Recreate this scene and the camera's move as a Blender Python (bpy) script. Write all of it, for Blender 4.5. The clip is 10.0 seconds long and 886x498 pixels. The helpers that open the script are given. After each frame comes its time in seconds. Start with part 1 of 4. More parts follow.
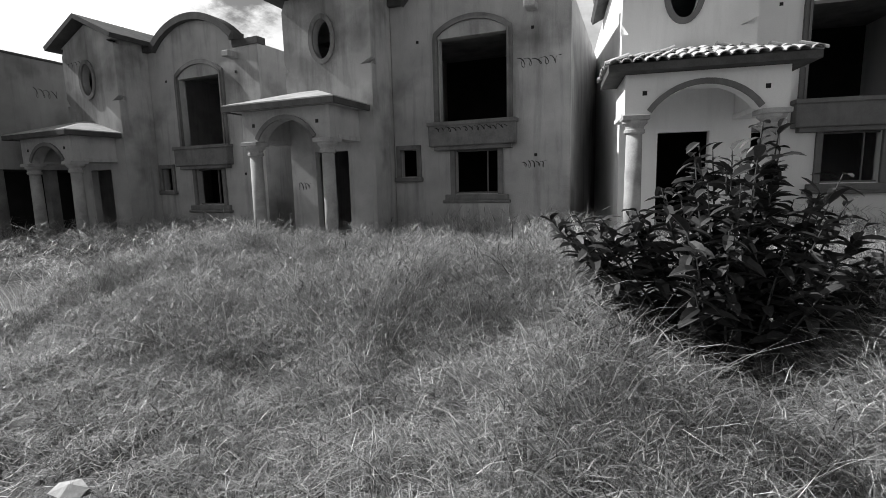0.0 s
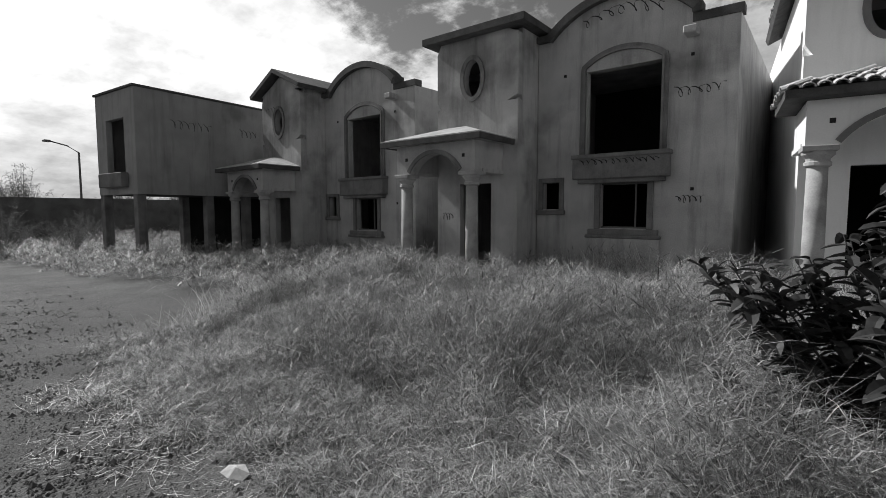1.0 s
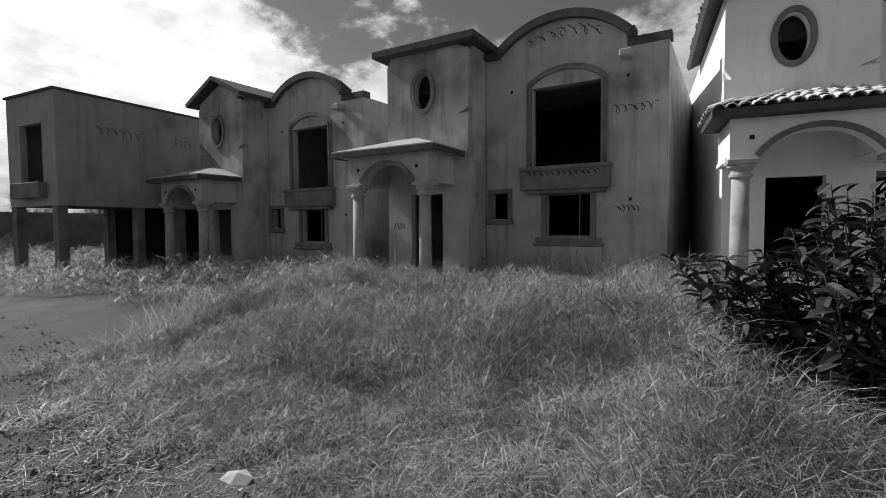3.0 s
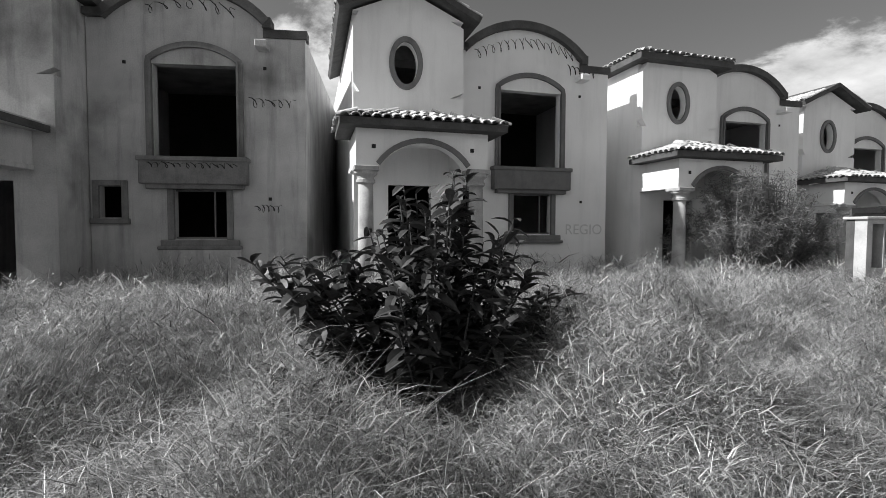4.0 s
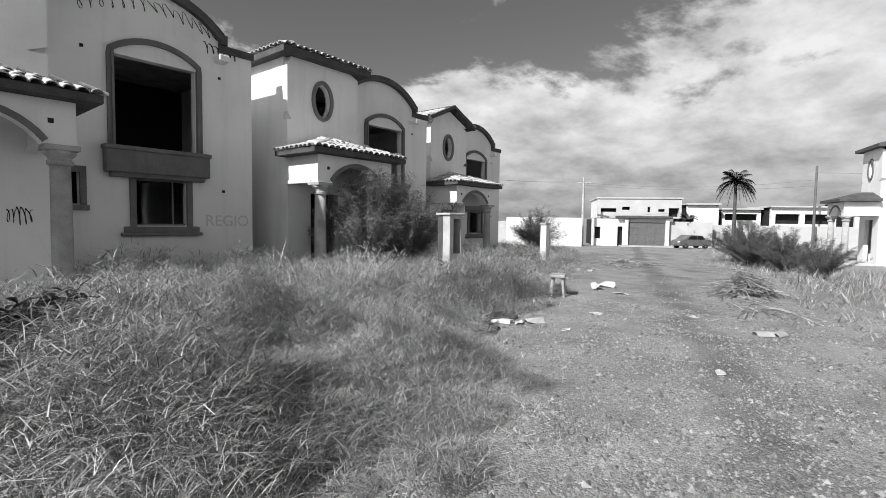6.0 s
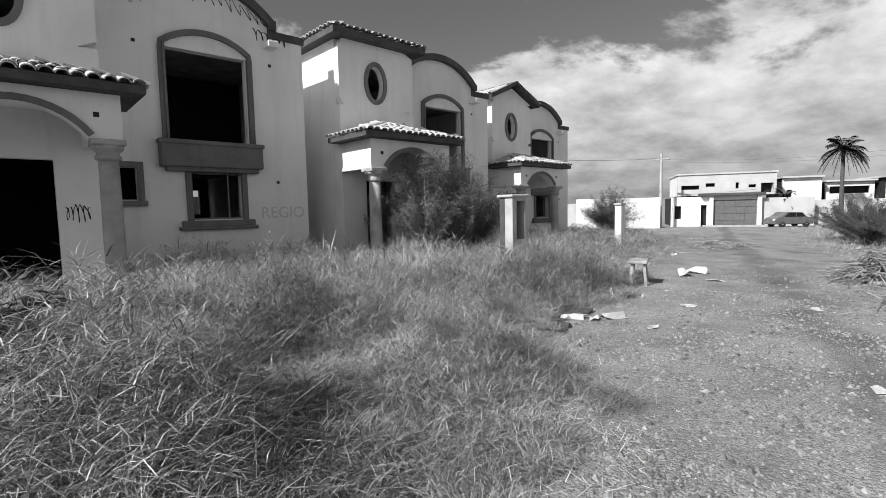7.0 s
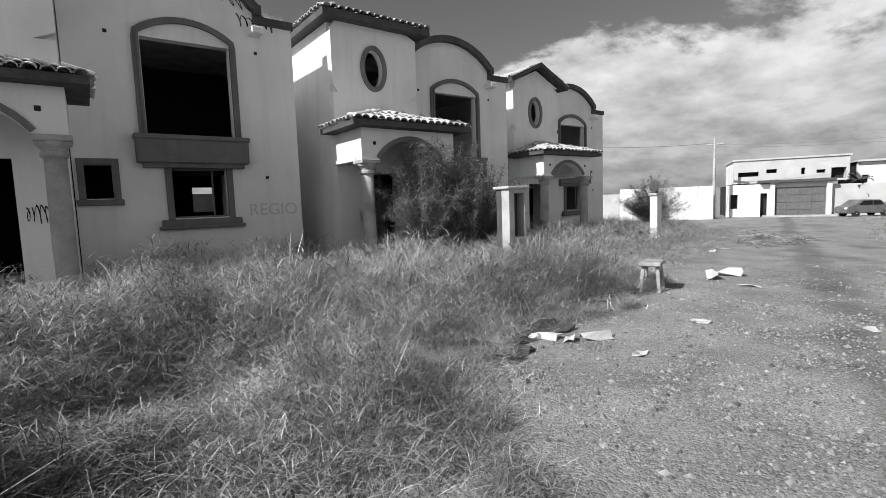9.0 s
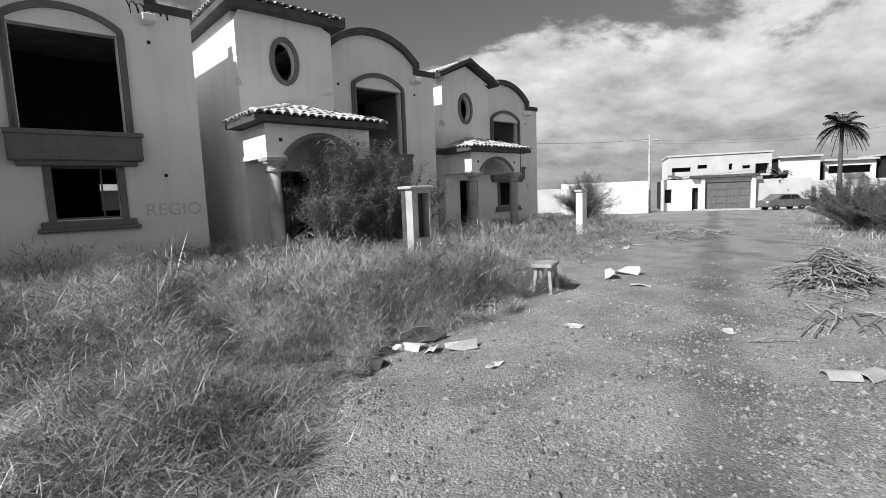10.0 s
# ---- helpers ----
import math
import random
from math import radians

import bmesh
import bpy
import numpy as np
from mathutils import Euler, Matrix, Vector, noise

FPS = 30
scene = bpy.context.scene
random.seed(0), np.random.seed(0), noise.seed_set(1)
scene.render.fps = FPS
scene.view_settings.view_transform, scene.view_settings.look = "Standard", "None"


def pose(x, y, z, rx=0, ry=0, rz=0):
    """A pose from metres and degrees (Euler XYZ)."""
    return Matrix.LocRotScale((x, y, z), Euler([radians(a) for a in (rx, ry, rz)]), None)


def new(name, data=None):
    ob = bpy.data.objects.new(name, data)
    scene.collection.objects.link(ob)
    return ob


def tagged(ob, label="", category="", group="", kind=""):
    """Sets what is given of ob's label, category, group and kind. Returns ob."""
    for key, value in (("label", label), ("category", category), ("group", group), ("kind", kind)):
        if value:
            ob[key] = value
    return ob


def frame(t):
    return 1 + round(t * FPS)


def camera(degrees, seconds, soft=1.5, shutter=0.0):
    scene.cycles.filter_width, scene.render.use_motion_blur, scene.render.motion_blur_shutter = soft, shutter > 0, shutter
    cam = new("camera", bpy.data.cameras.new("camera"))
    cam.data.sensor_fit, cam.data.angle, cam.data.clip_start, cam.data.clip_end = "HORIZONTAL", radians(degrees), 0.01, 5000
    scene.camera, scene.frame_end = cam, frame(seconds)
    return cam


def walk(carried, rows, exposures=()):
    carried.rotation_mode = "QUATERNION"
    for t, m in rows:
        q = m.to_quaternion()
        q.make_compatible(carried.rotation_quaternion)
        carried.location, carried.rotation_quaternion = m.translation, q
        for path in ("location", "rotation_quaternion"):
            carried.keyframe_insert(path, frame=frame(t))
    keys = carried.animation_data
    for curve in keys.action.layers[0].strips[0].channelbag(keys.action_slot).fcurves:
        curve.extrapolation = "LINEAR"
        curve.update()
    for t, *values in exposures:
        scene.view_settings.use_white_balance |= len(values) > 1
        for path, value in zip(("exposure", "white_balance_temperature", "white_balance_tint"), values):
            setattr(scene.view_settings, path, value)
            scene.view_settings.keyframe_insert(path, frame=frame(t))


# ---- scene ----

# ---- camera and walk ----
cam = camera(85.0, 10.0, soft=0.7)
ROWS = [
    (0, -0.341, 1.279, 1.631, 16.51, -8.12, 1.39),
    (0.5, 0.038, 1.357, 1.649, 28.55, -7.56, 0.70),
    (1, -0.269, 1.242, 1.678, 33.19, -4.40, 0.06),
    (1.5, -0.581, 1.019, 1.683, 32.58, -1.08, 0.90),
    (2, -0.715, 0.321, 1.667, 41.30, -0.53, 0.99),
    (2.2, -0.632, 0.190, 1.650, 44.85, -0.54, 1.59),
    (3.3, -0.532, 1.429, 1.560, 13.10, -3.03, -0.24),
    (3.5, -0.367, 1.671, 1.557, 4.86, -2.82, -0.38),
    (4, -0.045, 1.631, 1.543, -12.20, -2.53, -0.17),
    (4.5, 0.301, 1.115, 1.548, -29.44, -2.91, 1.18),
    (5, 0.730, 1.077, 1.589, -44.54, -3.29, 0.76),
    (5.2, 0.773, 1.020, 1.578, -49.40, -2.90, 1.30),
    (6.5, 1.604, 1.339, 1.553, -44.17, -3.91, -1.98),
    (7, 1.970, 1.668, 1.493, -38.92, -4.71, 1.21),
    (7.5, 2.355, 1.766, 1.467, -35.24, -5.05, 1.35),
    (8, 2.770, 1.785, 1.459, -35.58, -5.71, 1.14),
    (8.5, 3.163, 1.913, 1.500, -34.25, -4.41, 2.11),
    (9, 3.609, 1.829, 1.498, -33.14, -5.42, 2.04),
    (9.5, 4.057, 1.700, 1.563, -34.59, -6.21, 2.15),
    (10, 4.580, 1.431, 1.593, -38.21, -6.40, 2.16),
]
EXPOSURES = [(0.0, 0.36), (1.0, -0.03), (2.0, -0.6), (2.3, -0.6), (3.3, 0.25), (3.7, 0.42), (4.2, 0.55), (5.0, 0.44), (10.0, 0.36)]
walk(cam, [(t, pose(x, y, z, 90 + pitch, roll, yaw)) for t, x, y, z, yaw, pitch, roll in ROWS], EXPOSURES)

# ---- sky and sun ----
SUN_DIR = Vector((1.0, -0.03, -0.80)).normalized()
sun = new("sun", bpy.data.lights.new("sun", "SUN"))
sun.data.energy, sun.data.angle = 5.0, radians(0.5)
sun.matrix_world = Matrix.Translation((-30, 0, 40)) @ SUN_DIR.to_track_quat("-Z", "Y").to_matrix().to_4x4()

world = bpy.data.worlds.new("world")
scene.world = world
world.use_nodes = True
wn, wl = world.node_tree.nodes, world.node_tree.links
wn.clear()


def wnode(kind, **sets):
    n = wn.new(kind)
    for k, v in sets.items():
        n.inputs[k].default_value = v
    return n


sky = wn.new("ShaderNodeTexSky")
sky.sky_type, sky.sun_disc = "NISHITA", False
sky.sun_elevation, sky.sun_rotation = radians(38.6), radians(-88)
grey = wn.new("ShaderNodeRGBToBW")
wl.new(sky.outputs[0], grey.inputs[0])
coord = wn.new("ShaderNodeTexCoord")
split = wn.new("ShaderNodeSeparateXYZ")
wl.new(coord.outputs["Generated"], split.inputs[0])


def wmath(op, a, b=None):
    n = wn.new("ShaderNodeMath")
    n.operation = op
    for i, v in enumerate((a, b)):
        if v is None:
            continue
        if isinstance(v, (int, float)):
            n.inputs[i].default_value = v
        else:
            wl.new(v, n.inputs[i])
    return n.outputs[0]


height = wmath("ADD", wmath("MAXIMUM", split.outputs[2], 0.0), 0.30)
flat = wn.new("ShaderNodeCombineXYZ")
wl.new(wmath("DIVIDE", split.outputs[0], height), flat.inputs[0])
wl.new(wmath("DIVIDE", split.outputs[1], height), flat.inputs[1])
cloud = wnode("ShaderNodeTexNoise", Scale=1.15, Detail=11.0, Roughness=0.62, Distortion=0.25)
wl.new(flat.outputs[0], cloud.inputs["Vector"])
band = wn.new("ShaderNodeMapRange")
band.inputs["From Min"].default_value, band.inputs["From Max"].default_value = 0.20, 0.42
band.inputs["To Min"].default_value, band.inputs["To Max"].default_value = 0.17, -0.085
wl.new(split.outputs[2], band.inputs["Value"])
cover = wn.new("ShaderNodeMapRange")
cover.interpolation_type = "SMOOTHSTEP"
cover.inputs["From Min"].default_value, cover.inputs["From Max"].default_value = 0.485, 0.565
wl.new(wmath("ADD", wmath("ADD", cloud.outputs["Fac"], band.outputs[0]), wmath("MULTIPLY", wmath("MAXIMUM", wmath("MULTIPLY", split.outputs[0], -1.0), 0.0), 0.125)), cover.inputs["Value"])
inner = wnode("ShaderNodeTexNoise", Scale=3.2, Detail=7.0, Roughness=0.6)
wl.new(flat.outputs[0], inner.inputs["Vector"])
tone = wn.new("ShaderNodeMapRange")
tone.inputs["From Min"].default_value, tone.inputs["From Max"].default_value = 0.32, 0.62
tone.inputs["To Min"].default_value, tone.inputs["To Max"].default_value = 3.3, 6.3
wl.new(inner.outputs["Fac"], tone.inputs["Value"])
mixer = wn.new("ShaderNodeMix")
mixer.data_type = "FLOAT"
wl.new(cover.outputs[0], mixer.inputs[0])
wl.new(wmath("MULTIPLY", grey.outputs[0], 0.5), mixer.inputs[2])
facing = wn.new("ShaderNodeVectorMath")
facing.operation = "DOT_PRODUCT"
facing.inputs[1].default_value = -SUN_DIR
wl.new(coord.outputs["Generated"], facing.inputs[0])
glow = wmath("ADD", wmath("MULTIPLY", wmath("POWER", wmath("MAXIMUM", facing.outputs["Value"], 0.0), 2.0), 1.5), 1.0)
haze = wn.new("ShaderNodeMapRange")
haze.inputs["From Min"].default_value, haze.inputs["From Max"].default_value = 0.0, 0.20
haze.inputs["To Min"].default_value, haze.inputs["To Max"].default_value = 0.50, 1.0
wl.new(split.outputs[2], haze.inputs["Value"])
wl.new(wmath("MULTIPLY", wmath("MULTIPLY", tone.outputs[0], haze.outputs[0]), glow), mixer.inputs[3])
back = wnode("ShaderNodeBackground", Strength=0.105)
wl.new(mixer.outputs[0], back.inputs["Color"])
out = wn.new("ShaderNodeOutputWorld")
wl.new(back.outputs[0], out.inputs[0])


# ---- materials ----
def g3(v):
    return (v, v, v, 1.0)


def surface(name, dark, light, scale=2.0, rough=0.9, bump=0.15, fine=40.0, stain=0.0, island=False, each=0.0, spec=0.3, streaks=0.0, translucent=0.0):
    """A grey procedural surface: broad blotches, fine grain, optional rain streaks, and fine relief."""
    m = bpy.data.materials.new(name)
    m.use_nodes = True
    nt = m.node_tree
    n, l = nt.nodes, nt.links
    bsdf = n["Principled BSDF"]
    bsdf.inputs["Roughness"].default_value = rough
    bsdf.inputs["Specular IOR Level"].default_value = spec
    tc = n.new("ShaderNodeTexCoord")
    broad = n.new("ShaderNodeTexNoise")
    broad.inputs["Scale"].default_value, broad.inputs["Detail"].default_value, broad.inputs["Roughness"].default_value = scale, 6.0, 0.6
    grain = n.new("ShaderNodeTexNoise")
    grain.inputs["Scale"].default_value, grain.inputs["Detail"].default_value = fine, 4.0
    l.new(tc.outputs["Object"], broad.inputs["Vector"])
    l.new(tc.outputs["Object"], grain.inputs["Vector"])

    def calc(op, a, b):
        q = n.new("ShaderNodeMath")
        q.operation = op
        for i, v in enumerate((a, b)):
            if isinstance(v, (int, float)):
                q.inputs[i].default_value = v
            else:
                l.new(v, q.inputs[i])
        return q.outputs[0]

    fac = calc("ADD", calc("MULTIPLY", broad.outputs["Fac"], 0.7), calc("MULTIPLY", grain.outputs["Fac"], 0.3))
    ramp = n.new("ShaderNodeMapRange")
    ramp.inputs["From Min"].default_value, ramp.inputs["From Max"].default_value = 0.36, 0.64
    ramp.inputs["To Min"].default_value, ramp.inputs["To Max"].default_value = dark, light
    l.new(fac, ramp.inputs["Value"])
    value = ramp.outputs[0]
    if streaks:
        stretch = n.new("ShaderNodeMapping")
        stretch.inputs["Scale"].default_value = (3.5, 3.5, 0.35)
        l.new(tc.outputs["Object"], stretch.inputs["Vector"])
        runs = n.new("ShaderNodeTexNoise")
        runs.inputs["Scale"].default_value, runs.inputs["Detail"].default_value, runs.inputs["Roughness"].default_value = 1.0, 7.0, 0.65
        l.new(stretch.outputs[0], runs.inputs["Vector"])
        rr = n.new("ShaderNodeMapRange")
        rr.inputs["From Min"].default_value, rr.inputs["From Max"].default_value = 0.50, 0.72
        rr.inputs["To Min"].default_value, rr.inputs["To Max"].default_value = 1.0, 1.0 - streaks
        l.new(runs.outputs["Fac"], rr.inputs["Value"])
        value = calc("MULTIPLY", value, rr.outputs[0])
    if stain:
        spots = n.new("ShaderNodeTexNoise")
        spots.inputs["Scale"].default_value, spots.inputs["Detail"].default_value = scale * 0.6, 8.0
        l.new(tc.outputs["Object"], spots.inputs["Vector"])
        sr = n.new("ShaderNodeMapRange")
        sr.inputs["From Min"].default_value, sr.inputs["From Max"].default_value = 0.55, 0.68
        sr.inputs["To Min"].default_value, sr.inputs["To Max"].default_value = 1.0, 1.0 - stain
        l.new(spots.outputs["Fac"], sr.inputs["Value"])
        value = calc("MULTIPLY", value, sr.outputs[0])
    if island or each:
        src = n.new("ShaderNodeNewGeometry").outputs["Random Per Island"] if island else n.new("ShaderNodeObjectInfo").outputs["Random"]
        vr = n.new("ShaderNodeMapRange")
        amount = each or 0.5
        vr.inputs["To Min"].default_value, vr.inputs["To Max"].default_value = 1.0 - amount, 1.0 + amount
        l.new(src, vr.inputs["Value"])
        value = calc("MULTIPLY", value, vr.outputs[0])
    rgb = n.new("ShaderNodeCombineColor")
    for i in range(3):
        l.new(value, rgb.inputs[i])
    l.new(rgb.outputs[0], bsdf.inputs["Base Color"])
    if bump:
        b = n.new("ShaderNodeBump")
        b.inputs["Strength"].default_value, b.inputs["Distance"].default_value = min(bump, 1.0), 0.02 if bump < 1.0 else 0.03
        l.new(fac, b.inputs["Height"])
        l.new(b.outputs[0], bsdf.inputs["Normal"])
    if translucent:
        tr = n.new("ShaderNodeBsdfTranslucent")
        l.new(rgb.outputs[0], tr.inputs["Color"])
        mx = n.new("ShaderNodeMixShader")
        mx.inputs[0].default_value = translucent
        l.new(bsdf.outputs[0], mx.inputs[1])
        l.new(tr.outputs[0], mx.inputs[2])
        l.new(mx.outputs[0], n["Material Output"].inputs["Surface"])
    return m


PLASTER_OLD = surface("plaster_weathered", 0.32, 0.50, 0.9, bump=0.25, stain=0.45, streaks=0.38)
PLASTER = surface("plaster_pale", 0.74, 0.82, 0.7, bump=0.18, stain=0.12, streaks=0.10)
PLASTER_BOX = surface("plaster_box", 0.24, 0.36, 0.8, bump=0.25, stain=0.4, streaks=0.3)
# Near-black colour puts the rooms' shade into their walls and floors.
INSIDE_SHADE = surface("inside_room_shade", 0.012, 0.025, 1.5)
TRIM_OLD = surface("trim_weathered", 0.12, 0.22, 2.0, bump=0.25, stain=0.3, streaks=0.35)
TRIM = surface("trim_grey", 0.13, 0.19, 2.0, bump=0.15, streaks=0.25)
CORNICE = surface("cornice_dark", 0.05, 0.10, 3.0, bump=0.2)
COLUMN = surface("column_stone", 0.28, 0.42, 3.0, bump=0.3, stain=0.25)
TILE = surface("clay_tile", 0.32, 0.55, 8.0, each=0.28, bump=0.3)
SLAB = surface("concrete_slab", 0.3, 0.5, 2.0, bump=0.3, stain=0.3)
GROUND = surface("dirt_gravel", 0.17, 0.30, 1.1, bump=1.0, fine=110.0, stain=0.3)
gn, gl = GROUND.node_tree.nodes, GROUND.node_tree.links
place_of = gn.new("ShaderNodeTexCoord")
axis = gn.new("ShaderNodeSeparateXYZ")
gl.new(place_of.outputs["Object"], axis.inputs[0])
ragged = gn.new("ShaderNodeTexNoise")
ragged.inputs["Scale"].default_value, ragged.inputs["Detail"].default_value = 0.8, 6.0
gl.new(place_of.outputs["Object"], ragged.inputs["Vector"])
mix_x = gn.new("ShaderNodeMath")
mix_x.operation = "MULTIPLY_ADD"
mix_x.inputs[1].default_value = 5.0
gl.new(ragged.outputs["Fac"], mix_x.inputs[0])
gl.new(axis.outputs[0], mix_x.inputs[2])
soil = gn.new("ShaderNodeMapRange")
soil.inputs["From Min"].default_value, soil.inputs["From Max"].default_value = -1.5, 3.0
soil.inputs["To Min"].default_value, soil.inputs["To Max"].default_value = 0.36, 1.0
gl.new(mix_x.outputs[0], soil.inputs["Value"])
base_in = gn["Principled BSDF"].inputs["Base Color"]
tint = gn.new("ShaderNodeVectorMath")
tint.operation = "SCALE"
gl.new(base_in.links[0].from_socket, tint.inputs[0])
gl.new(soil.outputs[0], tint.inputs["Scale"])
along = gn.new("ShaderNodeVectorMath")
along.operation = "DOT_PRODUCT"
along.inputs[1].default_value = (-0.387, 0.922, 0.0)
gl.new(place_of.outputs["Object"], along.inputs[0])
sway = gn.new("ShaderNodeMath")
sway.operation = "MULTIPLY_ADD"
sway.inputs[1].default_value = 0.7
gl.new(ragged.outputs["Fac"], sway.inputs[0])
gl.new(along.outputs["Value"], sway.inputs[2])
rut = gn.new("ShaderNodeMath")
rut.operation = "ABSOLUTE"
off_line = gn.new("ShaderNodeMath")
off_line.operation = "ADD"
off_line.inputs[1].default_value = 0.16
gl.new(sway.outputs[0], off_line.inputs[0])
gl.new(off_line.outputs[0], rut.inputs[0])
worn = gn.new("ShaderNodeMapRange")
worn.interpolation_type = "SMOOTHSTEP"
worn.inputs["From Min"].default_value, worn.inputs["From Max"].default_value = 0.12, 0.5
worn.inputs["To Min"].default_value, worn.inputs["To Max"].default_value = 0.66, 1.0
gl.new(rut.outputs[0], worn.inputs["Value"])
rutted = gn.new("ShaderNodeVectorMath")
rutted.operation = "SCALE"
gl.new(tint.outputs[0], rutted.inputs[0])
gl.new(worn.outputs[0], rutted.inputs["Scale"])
stones = gn.new("ShaderNodeTexVoronoi")
stones.inputs["Scale"].default_value = 55.0
gl.new(place_of.outputs["Object"], stones.inputs["Vector"])
shade = gn.new("ShaderNodeSeparateColor")
gl.new(stones.outputs["Color"], shade.inputs[0])
vary = gn.new("ShaderNodeMapRange")
vary.inputs["To Min"].default_value, vary.inputs["To Max"].default_value = 0.70, 1.28
gl.new(shade.outputs[0], vary.inputs["Value"])
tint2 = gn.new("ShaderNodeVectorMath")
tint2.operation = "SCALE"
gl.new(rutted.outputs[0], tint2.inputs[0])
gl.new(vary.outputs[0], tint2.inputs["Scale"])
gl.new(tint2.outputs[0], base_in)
normal_in = gn["Principled BSDF"].inputs["Normal"]
gravel_bump = gn.new("ShaderNodeBump")
gravel_bump.invert = True
gravel_bump.inputs["Strength"].default_value, gravel_bump.inputs["Distance"].default_value = 0.7, 0.012
gl.new(stones.outputs["Distance"], gravel_bump.inputs["Height"])
gl.new(normal_in.links[0].from_socket, gravel_bump.inputs["Normal"])
gl.new(gravel_bump.outputs[0], normal_in)
PEBBLE = surface("pebble", 0.11, 0.24, 10.0, island=True, each=0.6)
GRASS = surface("dry_grass", 0.13, 0.38, 0.8, island=True, each=0.9, bump=0.0, rough=0.45, spec=0.5, translucent=0.08)
STRAW = surface("straw", 0.44, 0.72, 1.0, island=True, each=0.75, bump=0.0, rough=0.5, spec=0.5, translucent=0.2)
LEAF = surface("broad_leaf", 0.025, 0.06, 6.0, island=True, each=0.7, bump=0.1, rough=0.48, spec=0.45)
STEM = surface("woody_stem", 0.05, 0.1, 12.0)
TWIG = surface("shrub_twig", 0.10, 0.20, 6.0, island=True, each=0.4)
FUZZ = surface("shrub_leaflet", 0.12, 0.22, 2.0, island=True, each=0.5, bump=0.0, translucent=0.3)
PALM_LEAF = surface("palm_leaf", 0.05, 0.1, 3.0, island=True, each=0.4)
WOOD = surface("grey_board", 0.2, 0.4, 6.0, bump=0.3)
BRANCH = surface("dry_branch", 0.13, 0.34, 5.0, island=True, each=0.5)
PAPER = surface("sun_bleached_scrap", 0.38, 0.58, 5.0, bump=0.2)
RUBBLE = surface("broken_concrete", 0.3, 0.55, 6.0, bump=0.5, island=True, each=0.3)
CLOTH = surface("dark_cloth", 0.03, 0.08, 6.0)
WHITEWALL = surface("whitewash", 0.62, 0.75, 1.0, stain=0.12)
FARWALL = surface("painted_wall", 0.42, 0.52, 1.0, stain=0.15)
# Near-black colour stands for unlit depth in openings; the tail light shares it.
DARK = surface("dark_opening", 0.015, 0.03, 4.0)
METAL = surface("painted_steel", 0.10, 0.15, 4.0, rough=0.5)
CAR = surface("car_paint", 0.10, 0.14, 2.0, rough=0.25, bump=0.0, spec=0.6)
TYRE = surface("rubber", 0.015, 0.03, 10.0)
GLASS = surface("car_glass", 0.01, 0.015, 2.0, rough=0.08, bump=0.0, spec=0.6)
BLOCK = surface("perimeter_block", 0.09, 0.16, 1.5, stain=0.3)
FADED = surface("faded_spray_paint", 0.50, 0.62, 6.0, bump=0.0)
PAINT = surface("spray_paint", 0.012, 0.03, 20.0, bump=0.0)


# ---- mesh helpers ----
def mesh_from(name, bm, mat):
    bmesh.ops.recalc_face_normals(bm, faces=bm.faces)
    me = bpy.data.meshes.new(name)
    bm.to_mesh(me)
    bm.free()
    me.materials.append(mat)
    return me


def part(name, bm, mat, parent=None, label="", smooth=False):
    ob = new(name, mesh_from(name, bm, mat))
    if smooth:
        for p in ob.data.polygons:
            p.use_smooth = True
    if parent is not None:
        ob.parent = parent
    if label:
        tagged(ob, label)
    return ob


def box(bm, x0, x1, y0, y1, z0, z1, bevel=0.0, m=None):
    r = bmesh.ops.create_cube(bm, size=1.0)
    vs = r["verts"]
    bmesh.ops.scale(bm, vec=(abs(x1 - x0), abs(y1 - y0), abs(z1 - z0)), verts=vs)
    bmesh.ops.translate(bm, vec=((x0 + x1) / 2, (y0 + y1) / 2, (z0 + z1) / 2), verts=vs)
    if bevel:
        es = list({e for v in vs for e in v.link_edges})
        r2 = bmesh.ops.bevel(bm, geom=es, offset=bevel, segments=1, affect="EDGES")
        vs = list({v for f in r2["faces"] for v in f.verts} | {v for v in vs if v.is_valid})
    if m is not None:
        bmesh.ops.transform(bm, matrix=m, verts=vs)
    return bm


def B(*a, **k):
    return box(bmesh.new(), *a, **k)


def sheet(bm, pts, y0, y1):
    """A flat outline in x, z, thickened from y0 to y1."""
    f = bm.faces.new([bm.verts.new((x, y0, z)) for x, z in pts])
    r = bmesh.ops.extrude_face_region(bm, geom=[f])
    bmesh.ops.translate(bm, vec=(0, y1 - y0, 0), verts=[v for v in r["geom"] if isinstance(v, bmesh.types.BMVert)])


def holed(bm, x0, x1, z0, z1, holes, y0, y1):
    """A wall in x, z with rectangular openings right through it."""
    xs = sorted({x0, x1, *[h[0] for h in holes], *[h[1] for h in holes]})
    zs = sorted({z0, z1, *[h[2] for h in holes], *[h[3] for h in holes]})
    v = {(i, k): bm.verts.new((x, y0, z)) for i, x in enumerate(xs) for k, z in enumerate(zs)}
    made = []
    for i in range(len(xs) - 1):
        for k in range(len(zs) - 1):
            cx, cz = (xs[i] + xs[i + 1]) / 2, (zs[k] + zs[k + 1]) / 2
            if not any(h[0] < cx < h[1] and h[2] < cz < h[3] for h in holes):
                made.append(bm.faces.new((v[i, k], v[i + 1, k], v[i + 1, k + 1], v[i, k + 1])))
    r = bmesh.ops.extrude_face_region(bm, geom=made)
    bmesh.ops.translate(bm, vec=(0, y1 - y0, 0), verts=[q for q in r["geom"] if isinstance(q, bmesh.types.BMVert)])
    for q in [q for q in bm.verts if not q.link_faces]:
        bm.verts.remove(q)


